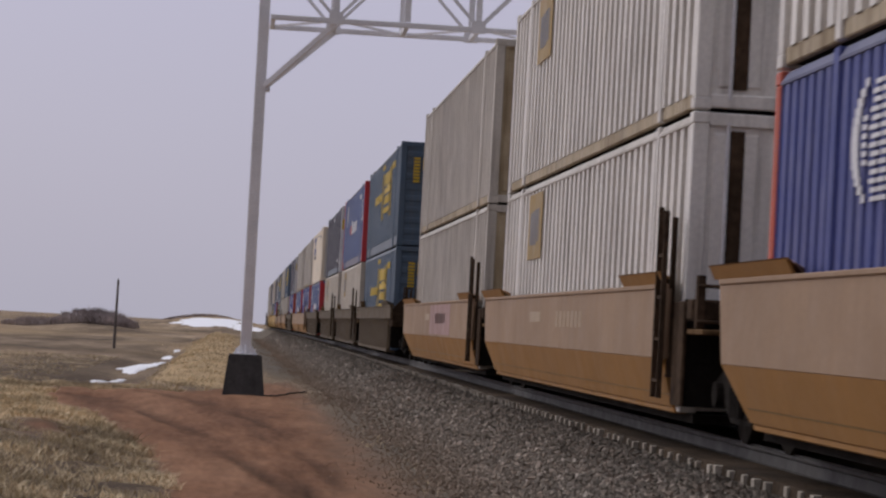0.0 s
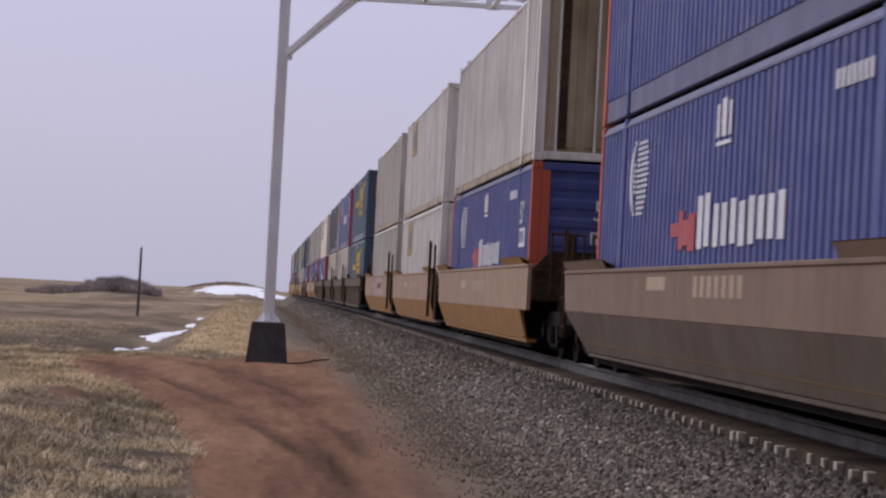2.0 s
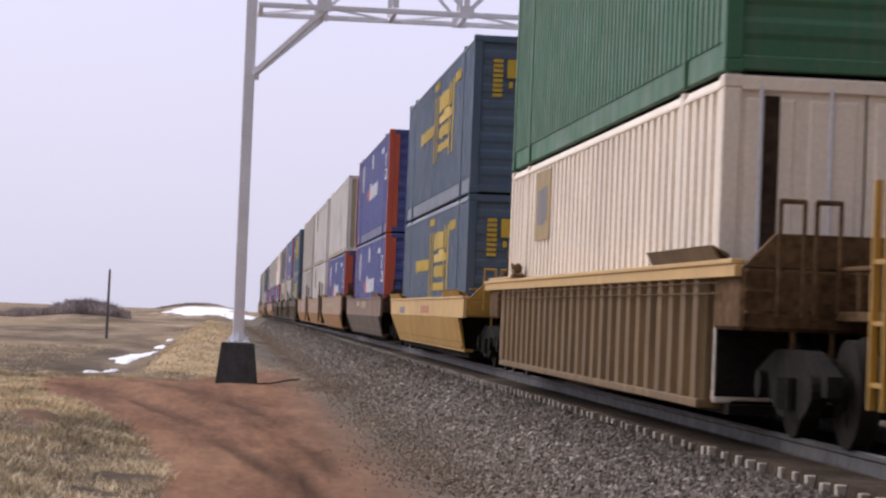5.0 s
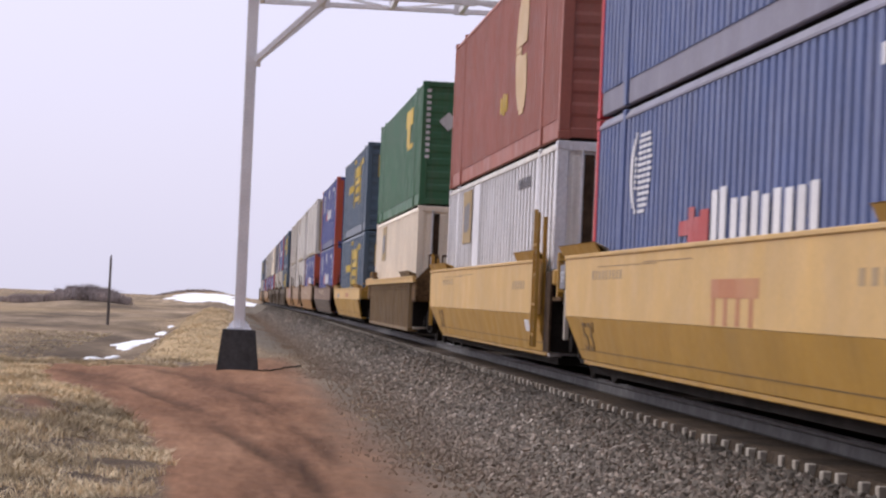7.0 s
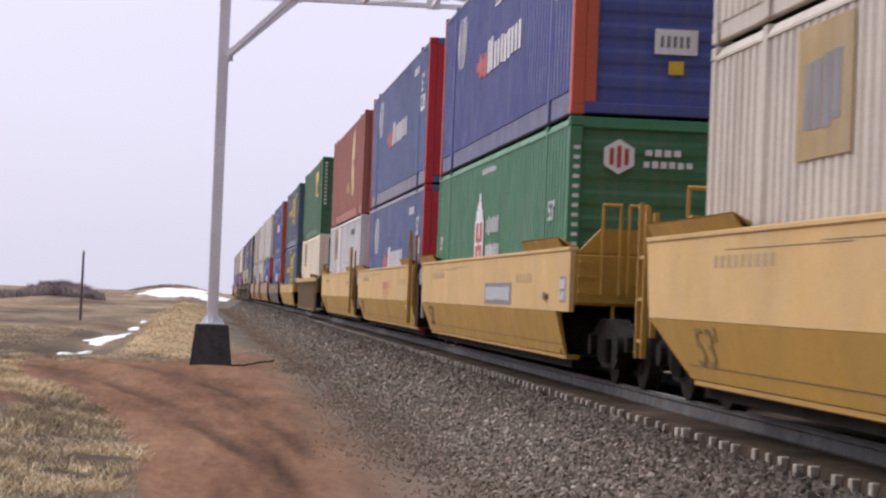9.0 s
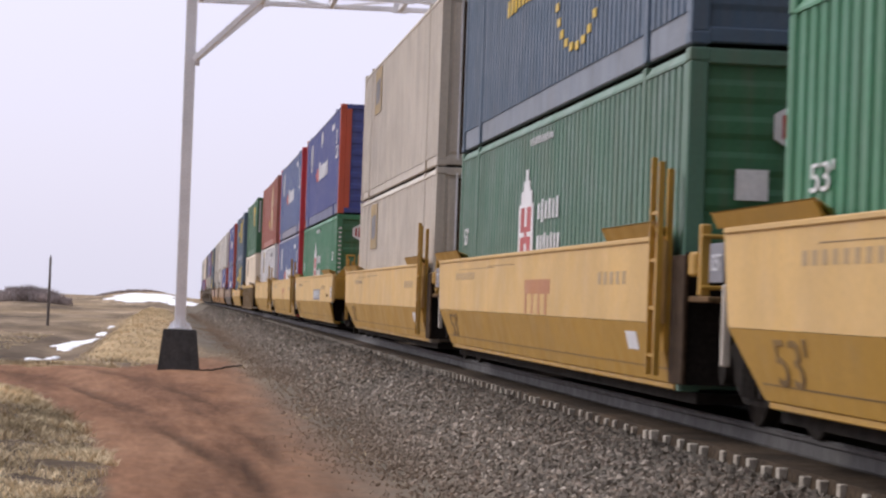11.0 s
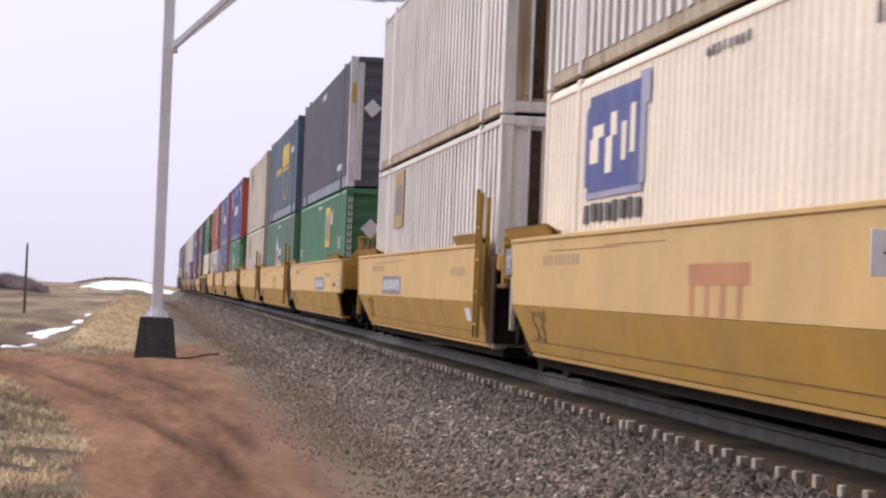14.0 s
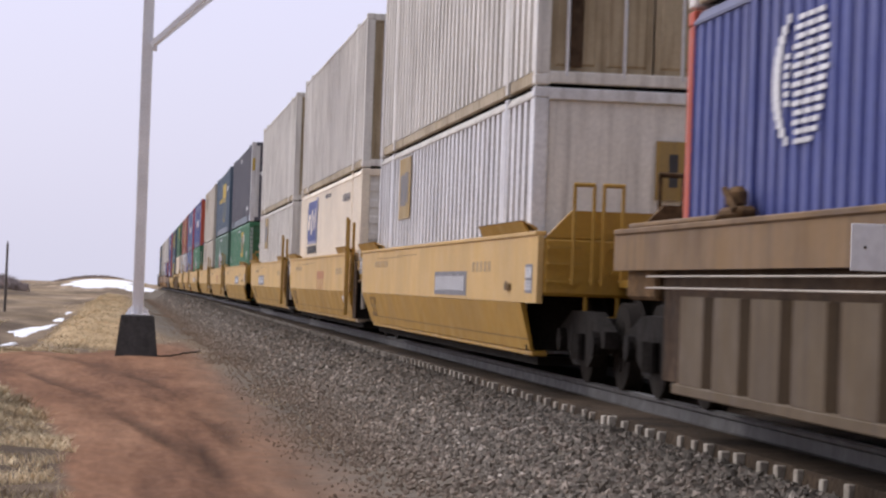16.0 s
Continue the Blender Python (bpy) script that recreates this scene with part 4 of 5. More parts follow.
def sign_column(root, code=True, b=0.6, z=2.43):
    part("emblem", ("column_white", lambda: flats([(6.3, 7.5, 1.2, 1.9), (6.45, 7.35, 1.9, 2.06), (6.65, 7.15, 2.06, 2.18), (6.8, 7.0, 2.18, 2.32)])), INK_WHITE, root, "white arched emblem")
    part("emblem", ("column_red", lambda: flats([(6.48, 6.8, 1.2, 1.5), (6.48, 6.8, 1.56, 1.86), (7.0, 7.32, 1.2, 1.5), (7.0, 7.32, 1.56, 1.86), (6.8, 7.0, 1.42, 1.62)], True, 0.008)), INK_RED, root, "red upright bars")
    part("lettering", ("column_words", lambda: flats(row(7.85, 9.5, 1.64, 1.92, 6, 0.45, 0.05, 2) + row(7.85, 9.6, 1.24, 1.52, 7, 0.5, 0.05, 3))), INK_WHITE, root, "two rows of white shapes")
    part("lettering", ("column_number", lambda: flats(row(7.1, 8.9, 2.58, 2.69, 10, 0.4, 0.02))), INK_WHITE, root, "row of white shapes")
    words("53'", INK_WHITE, root, Matrix.Translation((-WIDE - 0.004, HALF - 0.66, 1.52)) @ ON_SIDE, 0.24, "white number", 1.3)
    part("emblem", (("hex_end", b), lambda: hexagon(b, z, 0.21)), INK_WHITE, root, "white six-sided emblem")
    part("emblem", (("hex_bars", b), lambda: flats([(b - 0.115, b - 0.065, z - 0.1, z + 0.1), (b - 0.025, b + 0.025, z - 0.13, z + 0.13), (b + 0.065, b + 0.115, z - 0.1, z + 0.1)], False, 0.02)), INK_RED, root, "red emblem bars")
    part("lettering", (("hex_words", b), lambda: flats(row(b + 0.32, b + 0.78, z + 0.01, z + 0.11, 4, 0.7, 0.02) + row(b + 0.3, b + 0.92, z - 0.13, z - 0.03, 6, 0.7, 0.02), False)), INK_WHITE, root, "two rows of white shapes")
    if code:
        words("53'", INK_WHITE, root, Matrix.Translation((-WIDE - 0.004, HALF - 14.55, 1.68)) @ ON_SIDE, 0.25, "white number", 1.4)
    else:
        part("placard", ("sage_placard", lambda: flats([(0.42, 0.70, 1.62, 1.88)], False, 0.01)), INK_WHITE, root, "pale square placard")
    if code:
        part("lettering", ("hex_code", lambda: flats([(0.055, 0.13, 2.5 - 0.115 * i, 2.545 - 0.115 * i) for i in range(12)], False)), INK_WHITE, root, "column of white shapes")


def hexagon(b, z, r):
    bm = bmesh.new()
    bmesh.ops.create_cone(bm, cap_ends=True, segments=6, radius1=r, radius2=r, depth=0.03, matrix=Matrix.Translation((-WIDE + b, -HALF + 0.0, z)) @ pose(0, 0, 0, 90, 0, 0))
    return bm


def sign_green(root):
    part("emblem", ("green_mark", lambda: flats([(11.0, 13.2, 2.1, 2.5), (11.4, 12.4, 1.6, 2.1), (11.8, 13.4, 1.5, 1.62)])), INK_YELLOW, root, "yellow mark")
    part("lettering", ("green_code", lambda: flats([(0.1, 0.2, 2.63 - 0.14 * i, 2.71 - 0.14 * i) for i in range(12)], False)), INK_WHITE, root, "column of white shapes")
    diamond(root, 0.62, 1.96, 0.22)


def diamond(root, b, z, r):
    bm = bmesh.new()
    box(bm, -r * 0.72, r * 0.72, -0.004, 0.004, -r * 0.72, r * 0.72)
    bmesh.ops.transform(bm, matrix=Matrix.Translation((-WIDE + b, -HALF - 0.012, z)) @ pose(0, 0, 0, 0, 45, 0), verts=bm.verts)
    part("placard", bm, INK_WHITE, root, "white diamond placard")


def crescent(a, z, wide, tall):
    """Level strips that make a round emblem with a notch in its middle."""
    out = []
    for j in range(22):
        f = -1 + (j + 0.5) / 11
        w = wide * math.sqrt(1 - f * f)
        z0 = z + tall * (f - 0.035)
        if abs(f) < 0.12:
            out.append((a - w, a - w * 0.2, z0, z0 + tall * 0.07))
        else:
            out.append((a - w, a + w * (0.45 + 0.5 * abs(f)), z0, z0 + tall * 0.095))
    return out


def sign_red(root):
    part("emblem", ("red_mark", lambda: flats(crescent(11.7, 1.62, 0.9, 0.98))), paint("cream_emblem", (0.6, 0.42, 0.22), 0.1), root, "cream upright emblem")
    part("lettering", ("red_small", lambda: flats(row(8.8, 9.9, 0.8, 1.15, 3, 0.6, 0.05, 2))), INK_YELLOW, root, "yellow shapes")


def sign_cream(root):
    part("emblem", ("cream_blue", lambda: flats([(2.72, 5.2, 1.70, 2.64), (2.6, 5.2, 1.8, 2.54)], True, 0.007)), INK_BLUE, root, "blue block emblem")
    part("emblem", ("cream_edge", lambda: flats([(2.5, 2.62, 1.76, 2.5), (2.62, 5.38, 1.64, 1.71), (5.15, 5.45, 1.7, 2.4), (5.15, 5.6, 2.4, 2.7)])), paint("grey_blue_emblem_edge", (0.3, 0.3, 0.42), 0.1), root, "grey emblem edge")
    part("emblem", ("cream_gaps", lambda: flats([(2.8, 3.25, 1.98, 2.22), (2.95, 3.5, 2.22, 2.34), (3.62, 3.95, 1.86, 2.2), (3.85, 4.15, 2.2, 2.42), (4.4, 4.62, 1.95, 2.3), (4.8, 5.02, 2.0, 2.44)], True, 0.011)), CREAM, root, "cream emblem gaps")
    part("lettering", ("cream_word", lambda: flats(row(2.55, 5.45, 1.4, 1.6, 8, 0.65, 0.02, 1))), INK_DARK, root, "row of dark shapes")
    part("lettering", ("cream_number", lambda: flats(row(7.7, 9.2, 2.58, 2.68, 8, 0.35, 0.02) + row(12.2, 13.85, 2.36, 2.54, 9, 0.4, 0.03))), PLATE_GREY, root, "row of grey shapes")
    part("lettering", ("cream_code", lambda: flats([(0.52, 0.55, 2.44 - 0.15 * i, 2.55 - 0.15 * i) for i in range(6)] + [(0.55, 0.60, 2.44 - 0.15 * i, 2.465 - 0.15 * i) for i in range(6)], False)), PLATE_GREY, root, "columns of dark shapes")
    part("emblem", ("cream_end", lambda: flats([(0.74, 0.98, 2.2, 2.52), (0.82, 1.1, 2.12, 2.24), (0.82, 1.1, 2.46, 2.56)] + row(0.78, 1.2, 1.94, 2.04, 4), False)), INK_BLUE, root, "blue emblem")


# ---- containers ----
def corrugated(pitch, depth, z0, z1, share, recess_shade=False):
    """One pressed side wall, ribs standing up; the outer faces lie in the plane of the frame. Flanks and recesses can
    take a second, shade-dark material.
    """
    ys, xs = [], []
    y, end = -HALF + 0.16, HALF - 0.16
    n = int((end - y) / pitch)
    p = (end - y) / n
    for i in range(n):
        for f, x in ((0, 0), (share, 0), (share + (0.04 if pitch > 0.3 else 0.09), depth), (0.96 if pitch > 0.3 else 0.91, depth)):
            ys.append(y + (i + f) * p)
            xs.append(-WIDE + 0.012 + x)
    ys.append(end)
    xs.append(-WIDE + 0.012)
    back = -WIDE + 0.012 + depth + 0.03
    xs += [back, back]
    ys += [HALF - 0.16, -HALF + 0.16]
    bm = bmesh.new()
    lo = [bm.verts.new((x, yy, z0)) for x, yy in zip(xs, ys)]
    hi = [bm.verts.new((x, yy, z1)) for x, yy in zip(xs, ys)]
    for i in range(len(lo)):
        k = (i + 1) % len(lo)
        f = bm.faces.new((lo[k], lo[i], hi[i], hi[k]))
        f.material_index = 1 if recess_shade and max(xs[i], xs[k]) > -WIDE + 0.02 else 0
    bmesh.ops.recalc_face_normals(bm, faces=bm.faces)
    return bm


def mirrored(builder):
    def build():
        bm = builder()
        bmesh.ops.transform(bm, matrix=Matrix.Rotation(math.pi, 4, "Z"), verts=bm.verts)
        return bm
    return build


def end_wall():
    """The closed end, pressed in level ribs, as one sheet."""
    prof = [(-HALF + 0.09, 0.15), (-HALF + 0.05, 0.15)]
    for i in range(8):
        z = 0.30 + i * 0.305
        prof += [(-HALF + 0.05, z), (-HALF + 0.036, z + 0.05), (-HALF + 0.036, z + 0.15), (-HALF + 0.05, z + 0.2)]
    prof += [(-HALF + 0.05, 2.76), (-HALF + 0.09, 2.76)]
    bm = bmesh.new()
    prism_x(bm, prof, -WIDE + 0.16, WIDE - 0.16)
    return bm


def door_leaf(s):
    """One door with two pressed panels."""
    bm = box(bmesh.new(), s * (WIDE - 0.15), s * 0.012, -HALF + 0.035, -HALF + 0.09, 0.15, 2.76)
    bmesh.ops.subdivide_edges(bm, edges=[e for e in bm.edges if abs(e.verts[0].co.x - e.verts[1].co.x) > 0.5], cuts=1)
    faces = [f for f in bm.faces if f.normal.y < -0.9]
    bmesh.ops.inset_individual(bm, faces=faces, thickness=0.09, depth=0.0)
    bmesh.ops.inset_individual(bm, faces=faces, thickness=0.03, depth=0.018)
    return bm


def prism_x(bm, profile, x0, x1):
    a = [bm.verts.new((x0, y, z)) for y, z in profile]
    b = [bm.verts.new((x1, y, z)) for y, z in profile]
    n = len(profile)
    bm.faces.new(a)
    bm.faces.new(b[::-1])
    for i in range(n):
        bm.faces.new((a[i], b[i], b[(i + 1) % n], a[(i + 1) % n]))
    bmesh.ops.recalc_face_normals(bm, faces=bm.faces)


def corner_post(sx, sy):
    bm = bmesh.new()
    box(bm, sx * WIDE, sx * (WIDE - 0.16), sy * HALF, sy * (HALF - 0.16), 0.11, 2.78, 0.012)
    return bm


def casting(sx, sy, z):
    return box(bmesh.new(), sx * (WIDE + 0.004), sx * (WIDE - 0.17), sy * (HALF + 0.004), sy * (HALF - 0.18), z, z + 0.115, 0.012)


# side, rails, near frame, far frame, end wall: rib pitch and depth, share of the outer face, lower rail, kind of end, label, signs
# Ends in a deeper green or blue than their sides carry painted shade.
STYLES = {
    "blue": (BLUE, DUSTY_BLUE, ORANGE, ORANGE, BLUE, 0.27, 0.036, 0.56, 0.30, "front", "blue ribbed steel container with orange end frame", sign_blue),
    "blue_red": (PALE_BLUE, DUSTY, CRIMSON, CRIMSON, BLUE, 0.27, 0.036, 0.56, 0.30, "front", "blue ribbed steel container with red end frame", lambda root: sign_blue(root, False)),
    "slate": (SLATE, DUSTY_SLATE, SLATE, SLATE, SLATE, 0.25, 0.032, 0.56, 0.30, "front", "slate blue ribbed container with yellow marks", sign_slate),
    "shield": (SLATE, DUSTY_SLATE, SLATE, SLATE, SLATE, 0.25, 0.032, 0.56, 0.30, "front", "slate blue ribbed container with yellow shield", sign_shield),
    "night": (NAVY, DUSTY_SLATE, SILVER, NAVY, NAVY, 0.22, 0.028, 0.45, 0.28, "front", "dark grey ribbed container with bright end posts", sign_night),
    "green": (DEEP_GREEN, DEEP_GREEN, DEEP_GREEN, DEEP_GREEN, DEEP_GREEN, 0.26, 0.03, 0.56, 0.28, "front", "deep green ribbed container with yellow mark", sign_green),
    "green_panel": (GREEN, GREEN, GREEN, GREEN, DEEP_GREEN, 0.26, 0.034, 0.56, 0.2, "front", "green ribbed container with yellow side panel", sign_yellow_panel),
    "green_column": (GREEN, GREEN, GREEN, GREEN, DEEP_GREEN, 0.26, 0.034, 0.56, 0.2, "front", "green ribbed container with white and red emblem", sign_column),
    "sage_column": (SAGE, SAGE, SAGE, SAGE, DEEP_GREEN, 0.26, 0.034, 0.56, 0.2, "front", "dull green ribbed container with white and red emblem", lambda root: sign_column(root, False, 0.92, 2.25)),
    "red": (RED, RED, RED, RED, RED, 0.24, 0.026, 0.45, 0.28, "front", "brick red ribbed container with cream emblem", sign_red),
    "white": (WHITE, GREY, WHITE, WHITE, WHITE, 0.40, 0.06, 0.44, 0.16, "door", "white ribbed container with brown side panel", sign_panel),
    "white_plain": (WHITE, GREY, WHITE, WHITE, GRIME, 0.40, 0.06, 0.44, 0.16, "door", "white ribbed container with grimy end doors", None),
    "grey": (GREY, GREY, GREY, GREY, GRIME, 0.40, 0.085, 0.46, 0.16, "door", "weathered grey ribbed container with rusty doors", None),
    "grey_panel": (GREY, GREY, GREY, GREY, GRIME, 0.40, 0.085, 0.46, 0.16, "door", "weathered grey ribbed container with brown panel", sign_panel),
    "silver": (SILVER, GREY, SILVER, SILVER, WHITE, 0.40, 0.10, 0.46, 0.16, "plain", "bare metal ribbed container with pale flat end", sign_silver),
    "silver_door": (SILVER, GREY, SILVER, SILVER, WHITE, 0.40, 0.10, 0.46, 0.16, "door", "bare metal ribbed container with white end doors", sign_silver_door),
    "tan": (TAN, TAN, TAN, TAN, TAN, 0.24, 0.02, 0.5, 0.18, "door", "weathered tan container with fine ribs", sign_panel),
    "cream": (CREAM, CREAM, CREAM, CREAM, WHITE, 0.24, 0.012, 0.5, 0.18, "front", "cream container with blue block emblem", sign_cream),
    "cream_panel": (CREAM, CREAM, CREAM, CREAM, CREAM, 0.38, 0.045, 0.5, 0.16, "door", "cream ribbed container with brown side panel", sign_panel),
}


def container(style):
    """A 53-foot container; its base is at z = 0 and its doors or front face back along the line."""
    side, rails, near, far, end, pitch, depth, share, low, kind, label, sign = STYLES[style]
    root = thing("container", label, "container", "containers on the train")
    # Darker copies for flanks and recesses: shade between the ribs, put into the colour.
    recess_shade = {"silver": SHADED_SHEET, "silver_door": SHADED_SHEET, "white": SHADED_WHITE, "white_plain": SHADED_WHITE}.get(style)
    wall = lambda: corrugated(pitch, depth, low, 2.79, share, bool(recess_shade))
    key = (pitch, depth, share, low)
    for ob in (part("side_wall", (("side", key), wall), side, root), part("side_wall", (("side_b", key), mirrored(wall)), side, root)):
        if recess_shade and len(ob.data.materials) == 1:
            ob.data.materials.append(recess_shade)
    for s in (-1, 1):
        part("top_rail", (("top", s), lambda: prism(bmesh.new(), [(s * WIDE, 2.775), (s * WIDE, 2.80), (s * (WIDE - 0.055), 2.885), (s * (WIDE - 0.1), 2.885), (s * (WIDE - 0.1), 2.775)], -HALF + 0.16, HALF - 0.16)), rails, root)
        part("bottom_rail", (("low", s, low), lambda: box(bmesh.new(), s * (WIDE - 0.03), s * (WIDE - 0.1), -HALF + 0.16, HALF - 0.16, 0.025, low + 0.01, 0.012)), GRIME if pitch > 0.3 else rails, root)
        for sy, mat in ((-1, near), (1, far)):
            part("corner_post", (("post", s, sy), lambda: corner_post(s, sy)), mat, root)
            for z in (0, 2.78):
                part("corner_casting", (("cast", s, sy, z), lambda: casting(s, sy, z)), mat, root)
            part("load_post", (("load", s, sy), lambda: box(bmesh.new(), s * (WIDE + 0.003), s * (WIDE - 0.06), sy * 6.0, sy * 6.16, 0.02, 2.886, 0.008)), side, root)
    if kind == "door":
        for s in (-1, 1):
            part("door", (("leaf", s), lambda: door_leaf(s)), end, root)
    elif kind == "plain":
        part("end_wall", (("end_plain",), lambda: box(bmesh.new(), -WIDE + 0.16, WIDE - 0.16, -HALF + 0.036, -HALF + 0.09, 0.15, 2.76, 0.01)), end, root, "flat pale end wall")
    else:
        part("end_wall", (("end",), end_wall), end, root)
    part("end_wall", (("end_b",), mirrored(end_wall)), side, root)
    part("end_header", (("header",), lambda: box(bmesh.new(), -WIDE + 0.16, WIDE - 0.16, -HALF, -HALF + 0.1, 2.76, 2.89, 0.01)), side, root)
    part("end_sill", (("sill",), lambda: box(bmesh.new(), -WIDE + 0.16, WIDE - 0.16, -HALF, -HALF + 0.1, 0.02, 0.15, 0.01)), side, root)
    if near is not side:
        for s in (-1, 1):
            part("end_frame", (("frame", s), lambda: box(bmesh.new(), s * (WIDE - 0.16), s * (WIDE - 0.30), -HALF - 0.002, -HALF + 0.05, 0.15, 2.76, 0.008)), near, root)
    part("roof", (("roof",), lambda: box(bmesh.new(), -WIDE + 0.09, WIDE - 0.09, -HALF + 0.1, HALF - 0.1, 2.83, 2.87)), rails, root)
    part("floor", (("floor",), lambda: box(bmesh.new(), -WIDE + 0.08, WIDE - 0.08, -HALF + 0.1, HALF - 0.1, 0.03, 0.14)), STEEL_DARK, root)
    if kind == "door":
        for x in (-0.855, 0.855):
            part("rod_channel", (("channel", x), lambda: box(bmesh.new(), x - 0.07, x + 0.07, -HALF + 0.005, -HALF + 0.03, 0.2, 2.72, 0.006)), RUST_DARK, root, "dark lock rod channel")
        for x in (-0.95, -0.32, 0.32, 0.95):
            part("lock_rod", (("rod", x), lambda: rod(bmesh.new(), (x, -HALF + 0.01, 0.1), (x, -HALF + 0.01, 2.8), 0.02, 8)), SILVER, root)
    if sign:
        sign(root)
    return root


# ---- well cars ----
# upper side, lower side, top of the side, crease, bottom, pressed ribs
WELLS = {
    "yellow": (PALE_YELLOW, YELLOW, 1.49, 0.80, 0.30, "yellow well car with pale upper side"),
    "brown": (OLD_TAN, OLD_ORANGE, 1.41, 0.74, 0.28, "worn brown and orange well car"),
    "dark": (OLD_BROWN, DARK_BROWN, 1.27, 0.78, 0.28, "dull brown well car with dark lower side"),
    "gold": (PALE_YELLOW, YELLOW, 1.20, 0.86, 0.30, "yellow well car with low sides"),
    "ribbed": (RIB_BROWN, RIB_BROWN, 1.42, 1.10, 0.26, "rusty tan well car with pressed upright ribs"),
    "tan_ribbed": (PALE_YELLOW, RIB_TAN, 1.42, 1.32, 0.26, "tan well car with pressed upright ribs"),
    "yellow_ribbed": (STAINED, RIB_BROWN, 1.42, 1.12, 0.26, "tan well car with rusty upright ribs"),
}
WHEEL_R = 0.42
WHEELS = []


def wheelset():
    bm = bmesh.new()
    rod(bm, (-0.95, 0, 0), (0.95, 0, 0), 0.075, 12)
    for s in (-1, 1):
        rod(bm, (s * 0.70, 0, 0), (s * 0.83, 0, 0), WHEEL_R, 28)
        rod(bm, (s * 0.675, 0, 0), (s * 0.705, 0, 0), WHEEL_R + 0.028, 28)
        rod(bm, (s * 0.82, 0, 0), (s * 0.87, 0, 0), 0.12, 12)
        for k in range(6):
            a = math.tau * k / 6
            rod(bm, (s * 0.825, 0.2 * math.cos(a), 0.2 * math.sin(a)), (s * 0.845, 0.2 * math.cos(a), 0.2 * math.sin(a)), 0.05, 6)
    return bm


def side_frame(s):
    bm = bmesh.new()
    x0, x1 = s * 0.93, s * 1.06
    prof = [(-1.2, 0.40), (-1.2, 0.56), (-0.55, 0.74), (0.55, 0.74), (1.2, 0.56), (1.2, 0.40), (0.85, 0.40), (0.4, 0.20), (-0.4, 0.20), (-0.85, 0.40)]
    prism_x(bm, prof, x0, x1)
    for k in (-0.12, 0.0, 0.12):
        rod(bm, (s * 1.09, k * 1.3, 0.26), (s * 1.09, k * 1.3, 0.52), 0.05, 8)
    for y in (-0.89, 0.89):
        rod(bm, (s * 1.04, y, 0.44), (s * 1.13, y, 0.44), 0.12, 12)
    return bm


def truck(parent, y, spin):
    tr = part("truck", (("bolster",), lambda: box(box(bmesh.new(), -1.0, 1.0, -0.16, 0.16, 0.42, 0.68, 0.02), -0.25, 0.25, -0.25, 0.25, 0.66, 0.8, 0.02)), STEEL_DARK, parent, "greasy dark wheel truck")
    tr.location = (0, y, 0)
    for s in (-1, 1):
        part("side_frame", (("side_frame", s), lambda: side_frame(s)), STEEL_DARK, tr)
    for dy in (-0.89, 0.89):
        w = part("wheelset", (("wheelset",), wheelset), WHEEL_STEEL, tr, "bright-rimmed steel wheels on an axle")
        w.location = (0, dy, WHEEL_R)
        if spin:
            WHEELS.append((w, dy))
    return tr


def ladder(parent, y, z0, z1, mat, x=-1.5, name="ladder"):
    la = part(name, (("ladder_rail", y, z0, z1, x), lambda: box(bmesh.new(), x - 0.03, x + 0.02, y - 0.02, y + 0.02, z0, z1)), mat, parent, "upright end ladder")
    part("stile", (("ladder_stile", y, z0, z1, x), lambda: box(bmesh.new(), x - 0.03, x + 0.02, y - 0.34, y - 0.30, z0, z1 - 0.05)), mat, la)
    part("back_stile", (("ladder_back", y, z0, z1, x), lambda: box(bmesh.new(), x + 0.08, x + 0.13, y - 0.2, y - 0.13, z0 + 0.2, z1 - 0.1)), mat, la)
    n = int((z1 - z0) / 0.4)
    for i in range(n):
        z = z0 + 0.15 + i * 0.4
        part("rung", (("rung", y, round(z, 2), x), lambda: box(bmesh.new(), x - 0.02, x + 0.02, y - 0.32, y, z, z + 0.03)), mat, la)
    return la


